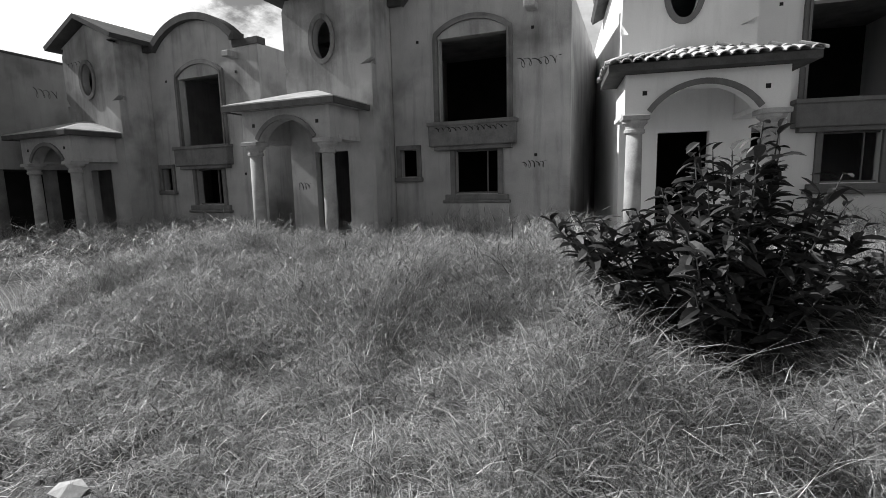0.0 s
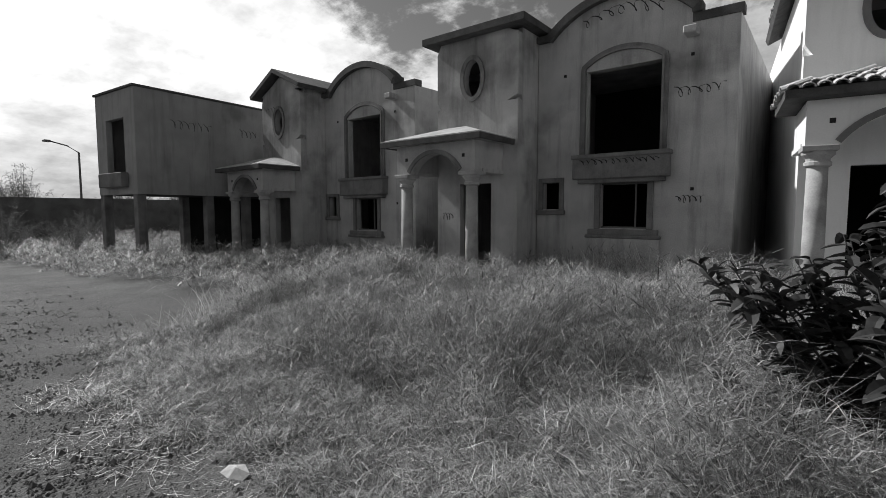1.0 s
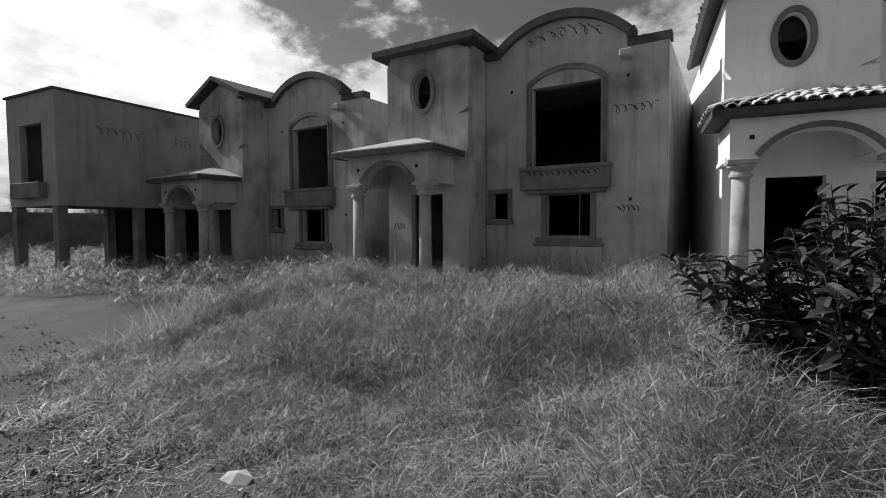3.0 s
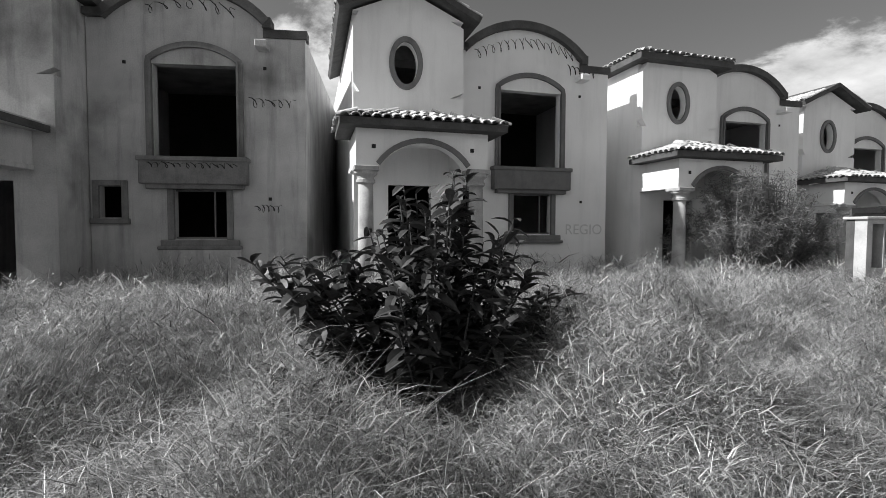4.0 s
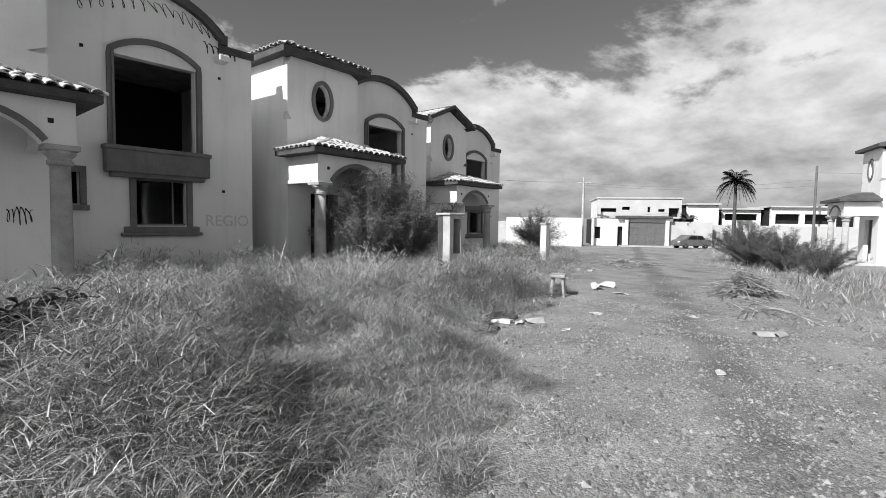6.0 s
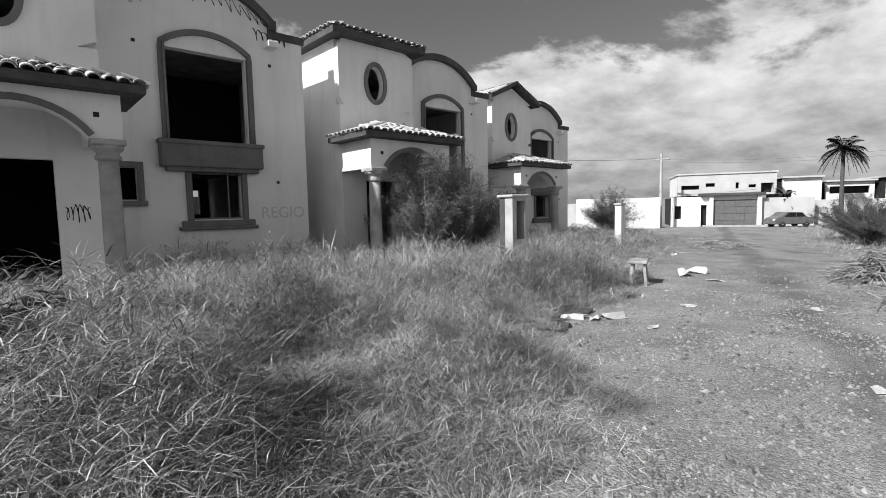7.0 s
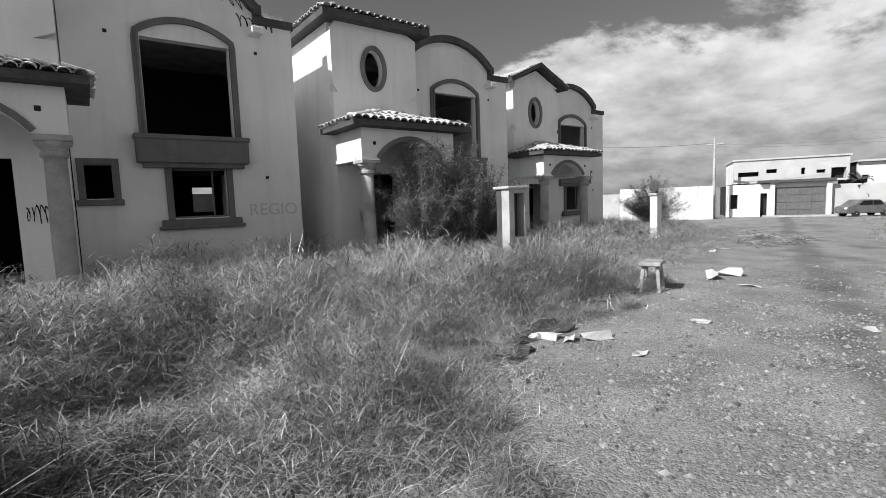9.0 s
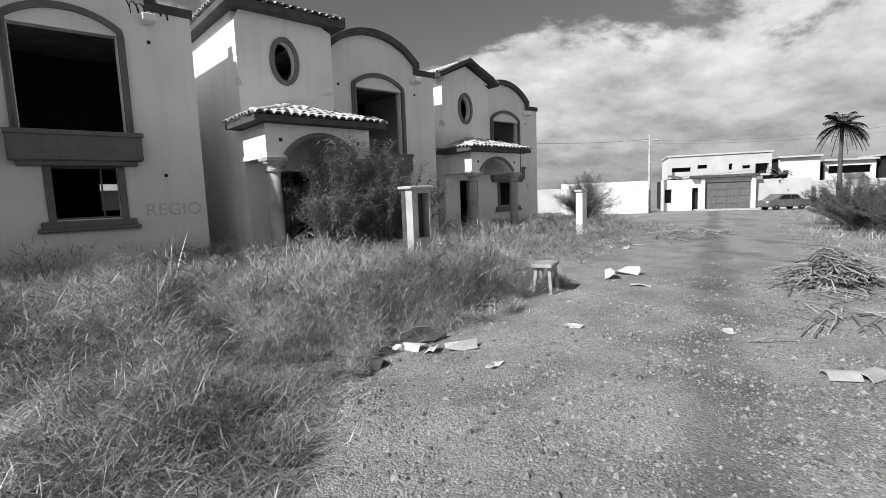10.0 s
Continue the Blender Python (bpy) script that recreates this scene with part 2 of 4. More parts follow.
def ring(bm, inner, outer, y0, y1):
    """A flat ring between two outlines of equal length, thickened from y0 to y1."""
    n = len(inner)
    a = [bm.verts.new((x, y0, z)) for x, z in inner]
    b = [bm.verts.new((x, y0, z)) for x, z in outer]
    fs = [bm.faces.new((a[i], a[(i + 1) % n], b[(i + 1) % n], b[i])) for i in range(n)]
    r = bmesh.ops.extrude_face_region(bm, geom=fs)
    bmesh.ops.translate(bm, vec=(0, y1 - y0, 0), verts=[q for q in r["geom"] if isinstance(q, bmesh.types.BMVert)])


def band_along(bm, pts, thick_in, thick_out, y0, y1):
    """A strip that follows an open line in x, z, from y0 to y1."""
    lo, hi = [], []
    for i, (x, z) in enumerate(pts):
        ax, az = pts[max(i - 1, 0)]
        bx, bz = pts[min(i + 1, len(pts) - 1)]
        d = math.hypot(bx - ax, bz - az) or 1
        nx, nz = -(bz - az) / d, (bx - ax) / d
        lo.append((x - nx * thick_in, z - nz * thick_in))
        hi.append((x + nx * thick_out, z + nz * thick_out))
    a = [bm.verts.new((x, y0, z)) for x, z in lo]
    b = [bm.verts.new((x, y0, z)) for x, z in hi]
    fs = [bm.faces.new((a[i], a[i + 1], b[i + 1], b[i])) for i in range(len(pts) - 1)]
    r = bmesh.ops.extrude_face_region(bm, geom=fs)
    bmesh.ops.translate(bm, vec=(0, y1 - y0, 0), verts=[q for q in r["geom"] if isinstance(q, bmesh.types.BMVert)])


def arc(x0, x1, z, rise, n=14):
    """Points of a flat arch from x0 to x1 that springs at z."""
    half = (x1 - x0) / 2
    r = (half * half + rise * rise) / (2 * rise)
    cx, cz = (x0 + x1) / 2, z + rise - r
    a = math.asin(half / r)
    return [(cx + r * math.sin(-a + 2 * a * i / n), cz + r * math.cos(-a + 2 * a * i / n)) for i in range(n + 1)]


def lathe(bm, profile, cx, cy, n=16):
    rows = [[bm.verts.new((cx + r * math.cos(2 * math.pi * i / n), cy + r * math.sin(2 * math.pi * i / n), z)) for i in range(n)] for r, z in profile]
    for a, b in zip(rows[:-1], rows[1:]):
        for i in range(n):
            bm.faces.new((a[i], a[(i + 1) % n], b[(i + 1) % n], b[i]))
    bm.faces.new(rows[0][::-1])
    bm.faces.new(rows[-1])


def tube(bm, pts, radii, n=6):
    rows = []
    for i, p in enumerate(pts):
        d = (Vector(pts[min(i + 1, len(pts) - 1)]) - Vector(pts[max(i - 1, 0)])).normalized()
        side = d.orthogonal().normalized()
        up = d.cross(side)
        rows.append([bm.verts.new(Vector(p) + (side * math.cos(2 * math.pi * k / n) + up * math.sin(2 * math.pi * k / n)) * radii[i]) for k in range(n)])
    for a, b in zip(rows[:-1], rows[1:]):
        for k in range(n):
            bm.faces.new((a[k], a[(k + 1) % n], b[(k + 1) % n], b[k]))
    bm.faces.new(rows[0][::-1])
    bm.faces.new(rows[-1])


def smoothstep(a, b, v):
    q = min(max((v - a) / (b - a), 0), 1)
    return q * q * (3 - 2 * q)


def ground_z(x, y):
    """Height of the ground: nearly level, falling a little down the street."""
    z = -0.42 * smoothstep(12, 30, x)
    z += 0.05 * noise.noise((x * 0.35, y * 0.35, 3.1)) + 0.02 * noise.noise((x * 1.7, y * 1.7, 7.7))
    z += 0.16 * smoothstep(5.5, 9.5, y - 0.14 * x) * smoothstep(-16, -10, x) * smoothstep(26, 20, x)
    return z


# ---- ground ----
def build_ground():
    xs = np.concatenate([[-1800, -700, -250, -120, -70], np.arange(-45, 66, 0.6), [80, 130, 260, 700, 1800]])
    ys = np.concatenate([[-1800, -700, -250, -100, -40, -20], np.arange(-10, 32, 0.6), [40, 60, 120, 260, 700, 1800]])
    verts = [(x, y, ground_z(x, y) if abs(x) < 70 and abs(y) < 45 else (-0.42 if x > 0 else 0.0)) for y in ys for x in xs]
    w = len(xs)
    faces = [(j * w + i, j * w + i + 1, (j + 1) * w + i + 1, (j + 1) * w + i) for j in range(len(ys) - 1) for i in range(w - 1)]
    me = bpy.data.meshes.new("ground")
    me.from_pydata(verts, [], faces)
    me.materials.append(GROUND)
    for p in me.polygons:
        p.use_smooth = True
    tagged(new("ground", me), "pale dusty dirt and gravel street with wheel ruts", "ground", kind="structure")


build_ground()


# ---- houses ----
HX0, HX1, TX0, TX1, TY = -1.38, 3.15, -3.92, -1.38, -1.02
DEPTH = 8.0
tile_mesh = None


def make_tile_mesh():
    bm = bmesh.new()
    n, r, length = 6, 0.095, 0.42
    rows = []
    for y, s in ((0, 1.0), (length, 0.86)):
        rows.append([bm.verts.new((r * s * math.cos(math.pi * i / n), y, 0.075 * s * math.sin(math.pi * i / n))) for i in range(n + 1)])
        rows.append([bm.verts.new((r * s * 0.82 * math.cos(math.pi * i / n), y, 0.075 * s * 0.78 * math.sin(math.pi * i / n))) for i in range(n + 1)])
    o0, i0, o1, i1 = rows
    for i in range(n):
        bm.faces.new((o0[i], o0[i + 1], o1[i + 1], o1[i]))
        bm.faces.new((i0[i + 1], i0[i], i1[i], i1[i + 1]))
        bm.faces.new((o0[i + 1], o0[i], i0[i], i0[i + 1]))
    return mesh_from("roof_tile", bm, TILE)


def tile_slope(parent, a, b, up_a, up_b, rng, rows_max=12):
    """Rows of half-round tiles on the slope between the eave a-b and the upper edge up_a-up_b."""
    a, b, ua, ub = Vector(a), Vector(b), Vector(up_a), Vector(up_b)
    along = (b - a).normalized()
    normal = along.cross((ua + ub) / 2 - (a + b) / 2).normalized()
    if normal.z < 0:
        normal = -normal
    up = normal.cross(along)
    if up.z < 0:
        up = -up
    rise = (ua - a).dot(up)
    step, row = 0.195, 0.34
    for k in range(min(rows_max, int(rise / row) + 1)):
        s = min(k * row / max(rise, 0.01), 1)
        lo = (a.lerp(ua, s) - a).dot(along)
        hi = (b.lerp(ub, s) - a).dot(along)
        n = int((hi - lo) / step)
        for i in range(n):
            q = a + along * (lo + (i + 0.5) * (hi - lo) / n + rng.uniform(-0.012, 0.012)) + up * (k * row - 0.06 + rng.uniform(-0.02, 0.02)) + normal * (0.012 + rng.uniform(0, 0.012) + 0.004 * (k % 2))
            ob = new("roof_tile", tile_mesh)
            turn = Matrix((along, up, normal)).transposed().to_4x4()
            ob.parent = parent
            ob.matrix_basis = Matrix.Translation(q) @ turn @ pose(0, 0, 0, rng.uniform(-2, 3) - 2, 0, rng.uniform(-3, 3))


def hip(bm, x0, x1, y0, y1, z, rise, inset, thick=0.1):
    """A hipped roof with a soffit: eaves rectangle at z, ridge inset from the ends; the back is closed against the wall."""
    e = [(x0, y0), (x1, y0), (x1, y1), (x0, y1)]
    lo = [bm.verts.new((x, y, z - thick)) for x, y in e]
    hi = [bm.verts.new((x, y, z)) for x, y in e]
    ins = min(inset, (x1 - x0) / 2 - 0.02)
    r = [bm.verts.new((x0 + ins, y0 + inset, z + rise)), bm.verts.new((x1 - ins, y0 + inset, z + rise)),
         bm.verts.new((x1 - ins, y1, z + rise)), bm.verts.new((x0 + ins, y1, z + rise))]
    bm.faces.new(lo[::-1])
    for i in range(4):
        bm.faces.new((lo[i], lo[(i + 1) % 4], hi[(i + 1) % 4], hi[i]))
    bm.faces.new((hi[0], hi[1], r[1], r[0]))
    bm.faces.new((hi[1], hi[2], r[2], r[1]))
    bm.faces.new((hi[2], hi[3], r[3], r[2]))
    bm.faces.new((hi[3], hi[0], r[0], r[3]))
    bm.faces.new(r)


def oval(cx, cz, rx, rz, n=32):
    return [(cx + rx * math.cos(2 * math.pi * i / n), cz + rz * math.sin(2 * math.pi * i / n)) for i in range(n)]


def frame_outline(x0, x1, z0, z1, cx, cz, n=32):
    pts = []
    for i in range(n):
        c, s = math.cos(2 * math.pi * i / n), math.sin(2 * math.pi * i / n)
        k = min((x1 - cx) / c if c > 1e-6 else (x0 - cx) / c if c < -1e-6 else 9e9, (z1 - cz) / s if s > 1e-6 else (z0 - cz) / s if s < -1e-6 else 9e9)
        pts.append((cx + c * k, cz + s * k))
    return pts


def house(m, tiled, plaster, trim, gable, label, seed, apron=False, rear=False, near=True):
    rng = random.Random(seed)
    h = new("house")
    h.matrix_world = m
    tagged(h, label, "house", "row of unfinished houses")

    # main front with its curved parapet
    win, low, small = (-0.04, 1.67, 3.06, 5.05), (0.34, 1.44, 1.28, 2.36), (-1.18, -0.72, 1.74, 2.42)
    bm = bmesh.new()
    holed(bm, HX0 + 0.02, HX1, -0.8, 5.55, [win, low, small], 0.0, 0.2)
    part("front_wall", bm, plaster, h)
    crown = arc(-1.02, 2.32, 5.98, 0.72, 18)
    bm = bmesh.new()
    sheet(bm, [(HX0 + 0.02, 5.55), (HX1, 5.55), (HX1, 5.72), (2.36, 5.72), (2.36, 5.95)] + crown[::-1] + [(-1.06, 6.0), (HX0 + 0.02, 6.0)], 0.0, 0.2)
    part("parapet", bm, plaster, h)
    bm = bmesh.new()
    band_along(bm, crown, 0.06, 0.13, -0.16, 0.26)
    box(bm, HX0 + 0.03, -0.96, -0.16, 0.26, 5.97, 6.12)
    box(bm, 2.26, HX1 + 0.05, -0.05, 0.26, 5.70, 5.88)
    box(bm, 2.26, 2.44, -0.15, 0.25, 5.88, 6.10)
    part("parapet_cornice", bm, CORNICE, h, "dark curved cornice moulding")
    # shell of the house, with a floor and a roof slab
    # Near-black back, floor and inner walls stand in for unlit room depth.
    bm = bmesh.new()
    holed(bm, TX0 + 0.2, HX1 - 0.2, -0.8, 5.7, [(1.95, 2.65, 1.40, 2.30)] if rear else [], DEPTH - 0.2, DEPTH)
    part("back_wall", bm, INSIDE_SHADE, h)
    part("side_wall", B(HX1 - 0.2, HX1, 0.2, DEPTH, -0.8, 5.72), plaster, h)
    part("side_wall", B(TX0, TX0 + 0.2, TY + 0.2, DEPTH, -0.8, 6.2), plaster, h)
    part("floor_slab", B(TX0 + 0.2, HX1 - 0.2, 0.2, DEPTH - 0.2, 2.72, 2.9), INSIDE_SHADE, h)
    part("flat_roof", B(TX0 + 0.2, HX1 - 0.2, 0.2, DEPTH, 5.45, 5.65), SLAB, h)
    part("inner_wall", B(TX0 + 0.2, HX1 - 0.2, 4.0, 4.15, 2.9, 5.45), INSIDE_SHADE, h)
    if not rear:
        part("inner_wall", B(TX0 + 0.2, HX1 - 0.2, 4.0, 4.15, -0.4, 2.72), INSIDE_SHADE, h)
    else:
        part("inner_wall", B(TX0 + 0.2, 0.4, 4.0, 4.15, -0.4, 2.72), INSIDE_SHADE, h)
    # tower with the oval window and the doorway
    cx, cz = -2.74, 5.15
    bm = bmesh.new()
    holed(bm, TX0, TX1, -0.8, 4.45, [(-3.15, -2.15, -0.8, 2.42)], TY, TY + 0.2)
    part("tower_front", bm, plaster, h)
    bm = bmesh.new()
    ring(bm, oval(cx, cz, 0.27, 0.47), frame_outline(TX0, TX1, 4.45, 6.2, cx, cz), TY, TY + 0.2)
    if gable:
        sheet(bm, [(TX0, 6.2), (TX1, 6.2), ((TX0 + TX1) / 2, 6.75)], TY, TY + 0.2)
    part("tower_front", bm, plaster, h)
    part("tower_side", B(TX1 - 0.2, TX1, TY + 0.2, DEPTH * 0.5, 2.9, 6.2), plaster, h)
    part("tower_side", B(TX1 - 0.2, TX1, TY + 0.2, 0.2, -0.8, 2.9), plaster, h)
    part("tower_floor", B(TX0 + 0.2, TX1 - 0.2, TY + 0.2, 0.2, 2.72, 2.9), INSIDE_SHADE, h)
    bm = bmesh.new()
    ring(bm, oval(cx, cz, 0.272, 0.472), oval(cx, cz, 0.385, 0.59), TY - 0.05, TY + 0.06)
    part("oval_surround", bm, trim, h, "moulded oval window surround")
    # tower roof
    eave = 0.30
    roof_mat = CORNICE
    if gable:
        bm = bmesh.new()
        mid, top = (TX0 + TX1) / 2, 6.86
        band_along(bm, [(TX0 - eave, 6.12), (mid, top), (TX1 + eave, 6.12)], 0.0, 0.14, TY - eave, DEPTH * 0.5)
        roof = part("tower_roof", bm, roof_mat, h, "low pitched roof with dark eaves")
    else:
        bm = bmesh.new()
        hip(bm, TX0 - eave, TX1 + eave, TY - eave, DEPTH * 0.5, 6.36, 0.42, 1.4, 0.17)
        roof = part("tower_roof", bm, roof_mat, h, "low hipped roof with dark eaves")
    if tiled and near:
        x0, x1, y0, y1, z = TX0 - eave, TX1 + eave, TY - eave, 2.6, 6.37
        if gable:
            tile_slope(roof, (x0, y1, 6.28), (x0, y0, 6.28), (mid, y1, 7.0), (mid, y0, 7.0), rng, 3)
            tile_slope(roof, (x1, y0, 6.28), (x1, y1, 6.28), (mid, y0, 7.0), (mid, y1, 7.0), rng, 3)
        else:
            tile_slope(roof, (x0, y0, z), (x1, y0, z), (x0 + 1.4, y0 + 1.4, z + 0.42), (x1 - 1.4, y0 + 1.4, z + 0.42), rng, 3)
            tile_slope(roof, (x0, y1, z), (x0, y0, z), (x0 + 1.4, y1, z + 0.42), (x0 + 1.4, y0 + 1.4, z + 0.42), rng, 3)
            tile_slope(roof, (x1, y0, z), (x1, y1, z), (x1 - 1.4, y0 + 1.4, z + 0.42), (x1 - 1.4, y1, z + 0.42), rng, 2)
    # upper window: arched head panel, surround and ledge
    wx0, wx1, wz0, wz1 = win
    head = arc(wx0 - 0.02, wx1 + 0.02, wz1 + 0.06, 0.30, 12)
    bm = bmesh.new()
    sheet(bm, [(wx0 - 0.02, wz1)] + head + [(wx1 + 0.02, wz1)], -0.03, 0.02)
    part("window_head", bm, plaster, h, "pale arched panel over the window")
    line = [(wx0 - 0.02, wz0), (wx0 - 0.02, wz1 - 0.02)] + head + [(wx1 + 0.02, wz1 - 0.02), (wx1 + 0.02, wz0)]
    bm = bmesh.new()
    band_along(bm, line, 0.0, 0.13, -0.07, 0.02)
    band_along(bm, [(x, z) for x, z in line], 0.0, 0.05, -0.10, -0.07)
    part("window_surround", bm, trim, h, "moulded arched window surround")
    bm = bmesh.new()
    box(bm, -0.29, 1.92, -0.24, 0.1, 2.46, 2.99, 0.02)
    box(bm, -0.32, 1.95, -0.28, 0.1, 2.95, 3.05, 0.015)
    box(bm, -0.18, 1.82, -0.17, 0.1, 2.36, 2.47, 0.015)
    part("window_ledge", bm, trim, h, "heavy projecting window box")
    # lower window
    bm = bmesh.new()
    x0, x1, z0, z1 = low
    for q in ((x0 - 0.13, x0, z0 - 0.02, z1 + 0.03), (x1, x1 + 0.13, z0 - 0.02, z1 + 0.03)):
        box(bm, q[0], q[1], -0.06, 0.03, q[2], q[3], 0.01)
    box(bm, x0 - 0.26, x1 + 0.26, -0.13, 0.05, z0 - 0.17, z0 - 0.02, 0.02)
    box(bm, x0 - 0.32, x1 + 0.32, -0.16, 0.05, z0 - 0.24, z0 - 0.16, 0.02)
    part("lower_window_surround", bm, trim, h)
    bm = bmesh.new()
    box(bm, x0, x1, 0.08, 0.12, z0, z0 + 0.04)
    box(bm, x0, x1, 0.08, 0.12, z1 - 0.04, z1)
    box(bm, x1 - 0.30, x1 - 0.27, 0.08, 0.12, z0 + 0.04, z1 - 0.04)
    part("lower_window_frame", bm, METAL, h)
    if apron:
        bm = bmesh.new()
        sheet(bm, [(0.34, -0.6), (1.74, -0.6), (1.74, 1.06), (0.10, 1.06), (0.14, 0.86), (0.26, 0.74), (0.22, 0.62), (0.34, 0.5)], -0.14, 0.0)
        part("window_apron", bm, plaster, h, "cracked plaster panel below the window")
    # small window
    x0, x1, z0, z1 = small
    bm = bmesh.new()
    for q in ((x0 - 0.12, x0, z0 - 0.02, z1 + 0.12), (x1, x1 + 0.12, z0 - 0.02, z1 + 0.12), (x0, x1, z1, z1 + 0.12)):
        box(bm, q[0], q[1], -0.06, 0.03, q[2], q[3], 0.01)
    box(bm, x0 - 0.16, x1 + 0.16, -0.10, 0.04, z0 - 0.14, z0 - 0.02, 0.015)
    part("small_window_surround", bm, trim, h)
    # drain holes and the spout by the parapet
    for x, z in ((-0.62, 5.06), (2.28, 5.04), (2.36, 2.17)):
        part("drain_hole", B(x - 0.035, x + 0.035, -0.006, 0.01, z - 0.035, z + 0.035), DARK, h)
    bm = bmesh.new()
    box(bm, 2.14, 2.40, -0.34, 0.1, 5.40, 5.56, 0.02)
    part("spout", bm, plaster, h, "short plaster rain spout")
    # porch: floor, columns, arched beams and a hipped roof
    px0, px1, py = (-3.80, -1.52, -2.35) if tiled else (-4.10, -2.0, -2.1)
    part("porch_floor", B(px0 - 0.25, TX1 + 0.1, py - 0.3, TY - 0.02, -0.6, 0.12, 0.02), SLAB, h)
    for x in (px0, px1):
        bm = bmesh.new()
        lathe(bm, [(0.155, 0.30), (0.158, 1.0), (0.145, 2.32)], x, py)
        col = part("column", bm, COLUMN, h, "round plastered porch column", smooth=True)
        bm = bmesh.new()
        lathe(bm, [(0.15, 2.30), (0.19, 2.33), (0.19, 2.38), (0.165, 2.40), (0.17, 2.44), (0.23, 2.50), (0.23, 2.55)], x, py)
        box(bm, x - 0.24, x + 0.24, py - 0.24, py + 0.24, 2.55, 2.64, 0.01)
        part("capital", bm, COLUMN, col)
        bm = bmesh.new()
        box(bm, x - 0.23, x + 0.23, py - 0.23, py + 0.23, 0.11, 0.2, 0.01)
        lathe(bm, [(0.22, 0.2), (0.22, 0.25), (0.16, 0.31)], x, py)
        part("column_base", bm, COLUMN, col)
    bm = bmesh.new()
    arch = arc(px0 + 0.26, px1 - 0.26, 2.66, 0.46, 14)
    sheet(bm, [(px0 - 0.2, 2.64), (px0 + 0.26, 2.64)] + arch + [(px1 - 0.26, 2.64), (px1 + 0.2, 2.64), (px1 + 0.2, 3.36), (px0 - 0.2, 3.36)], py - 0.16, py + 0.14)
    part("porch_arch", bm, plaster, h)
    bm = bmesh.new()
    band_along(bm, arch, 0.0, 0.10, py - 0.20, py - 0.16)
    part("arch_moulding", bm, trim, h)
    for x in (px0, px1):
        bm = bmesh.new()
        box(bm, x - 0.2, x + 0.2, py + 0.14, TY, 2.66, 3.36)
        box(bm, x - 0.23, x + 0.23, py + 0.14, TY, 2.62, 2.72, 0.01)
        part("porch_beam", bm, plaster, h)
    for x in (px0 + 0.14, px1 - 0.14):
        part("porch_vent", B(x - 0.04, x + 0.04, py - 0.166, py - 0.15, 2.98, 3.06), DARK, h)
    part("porch_ceiling", B(px0 + 0.2, px1 - 0.2, py + 0.14, TY, 3.26, 3.34), plaster, h)
    rx0, rx1, ry = px0 - 0.52, px1 + 0.52, py - 0.46
    bm = bmesh.new()
    hip(bm, rx0, rx1, ry, TY, 3.50, 0.40, 1.30, 0.13)
    proof = part("porch_roof", bm, CORNICE if tiled else SLAB, h, "hipped porch roof" + (" with clay tiles" if tiled else " stripped of its tiles"))
    if tiled and near:
        z = 3.51
        tile_slope(proof, (rx0, ry, z), (rx1, ry, z), (rx0 + 1.3, ry + 1.3, z + 0.4), (rx1 - 1.3, ry + 1.3, z + 0.4), rng, 5)
        tile_slope(proof, (rx0, TY, z), (rx0, ry, z), (rx0 + 1.3, TY, z + 0.4), (rx0 + 1.3, ry + 1.3, z + 0.4), rng, 4)
        tile_slope(proof, (rx1, ry, z), (rx1, TY, z), (rx1 - 1.3, ry + 1.3, z + 0.4), (rx1 - 1.3, TY, z + 0.4), rng, 4)
    elif not tiled:
        bm = bmesh.new()
        box(bm, rx0 - 0.01, rx1 + 0.01, ry - 0.01, ry + 0.05, 3.34, 3.47)
        box(bm, rx0 - 0.01, rx0 + 0.05, ry, TY, 3.34, 3.47)
        box(bm, rx1 - 0.05, rx1 + 0.01, ry, TY, 3.34, 3.47)
        part("fascia", bm, CORNICE, h)
    return h


tile_mesh = make_tile_mesh()
house_a = house(pose(-12.25, 13.65, -0.22, 0, 0, -7.5), False, PLASTER_OLD, TRIM_OLD, True, "weathered grey two-storey abandoned house beside the box-like house", 1)
house_b = house(pose(-3.88, 13.27, 0.0, 0, 0, -5.2), False, PLASTER_OLD, TRIM_OLD, False, "stained grey two-storey abandoned house with stripped porch roof", 2, apron=True)
house_c = house(pose(4.15, 13.81, 0.09, 0, 0, 3.1), True, PLASTER, TRIM, True, "pale two-storey abandoned house with tiled porch and graffiti", 3, rear=True)
house_d = house(pose(12.01, 14.96, -0.08, 0, 0, 4.1), True, PLASTER, TRIM, False, "pale two-storey abandoned house with a shrub before its porch", 4)
house_e = house(pose(19.83, 17.08, -0.30, 0, 0, 4.2), True, PLASTER, TRIM, True, "pale two-storey abandoned house at the end of the row", 5)
house_f = house(pose(34.2, 0.4, -0.42, 0, 0, 200), True, PLASTER, TRIM, False, "pale two-storey abandoned house across the street", 6, near=False)


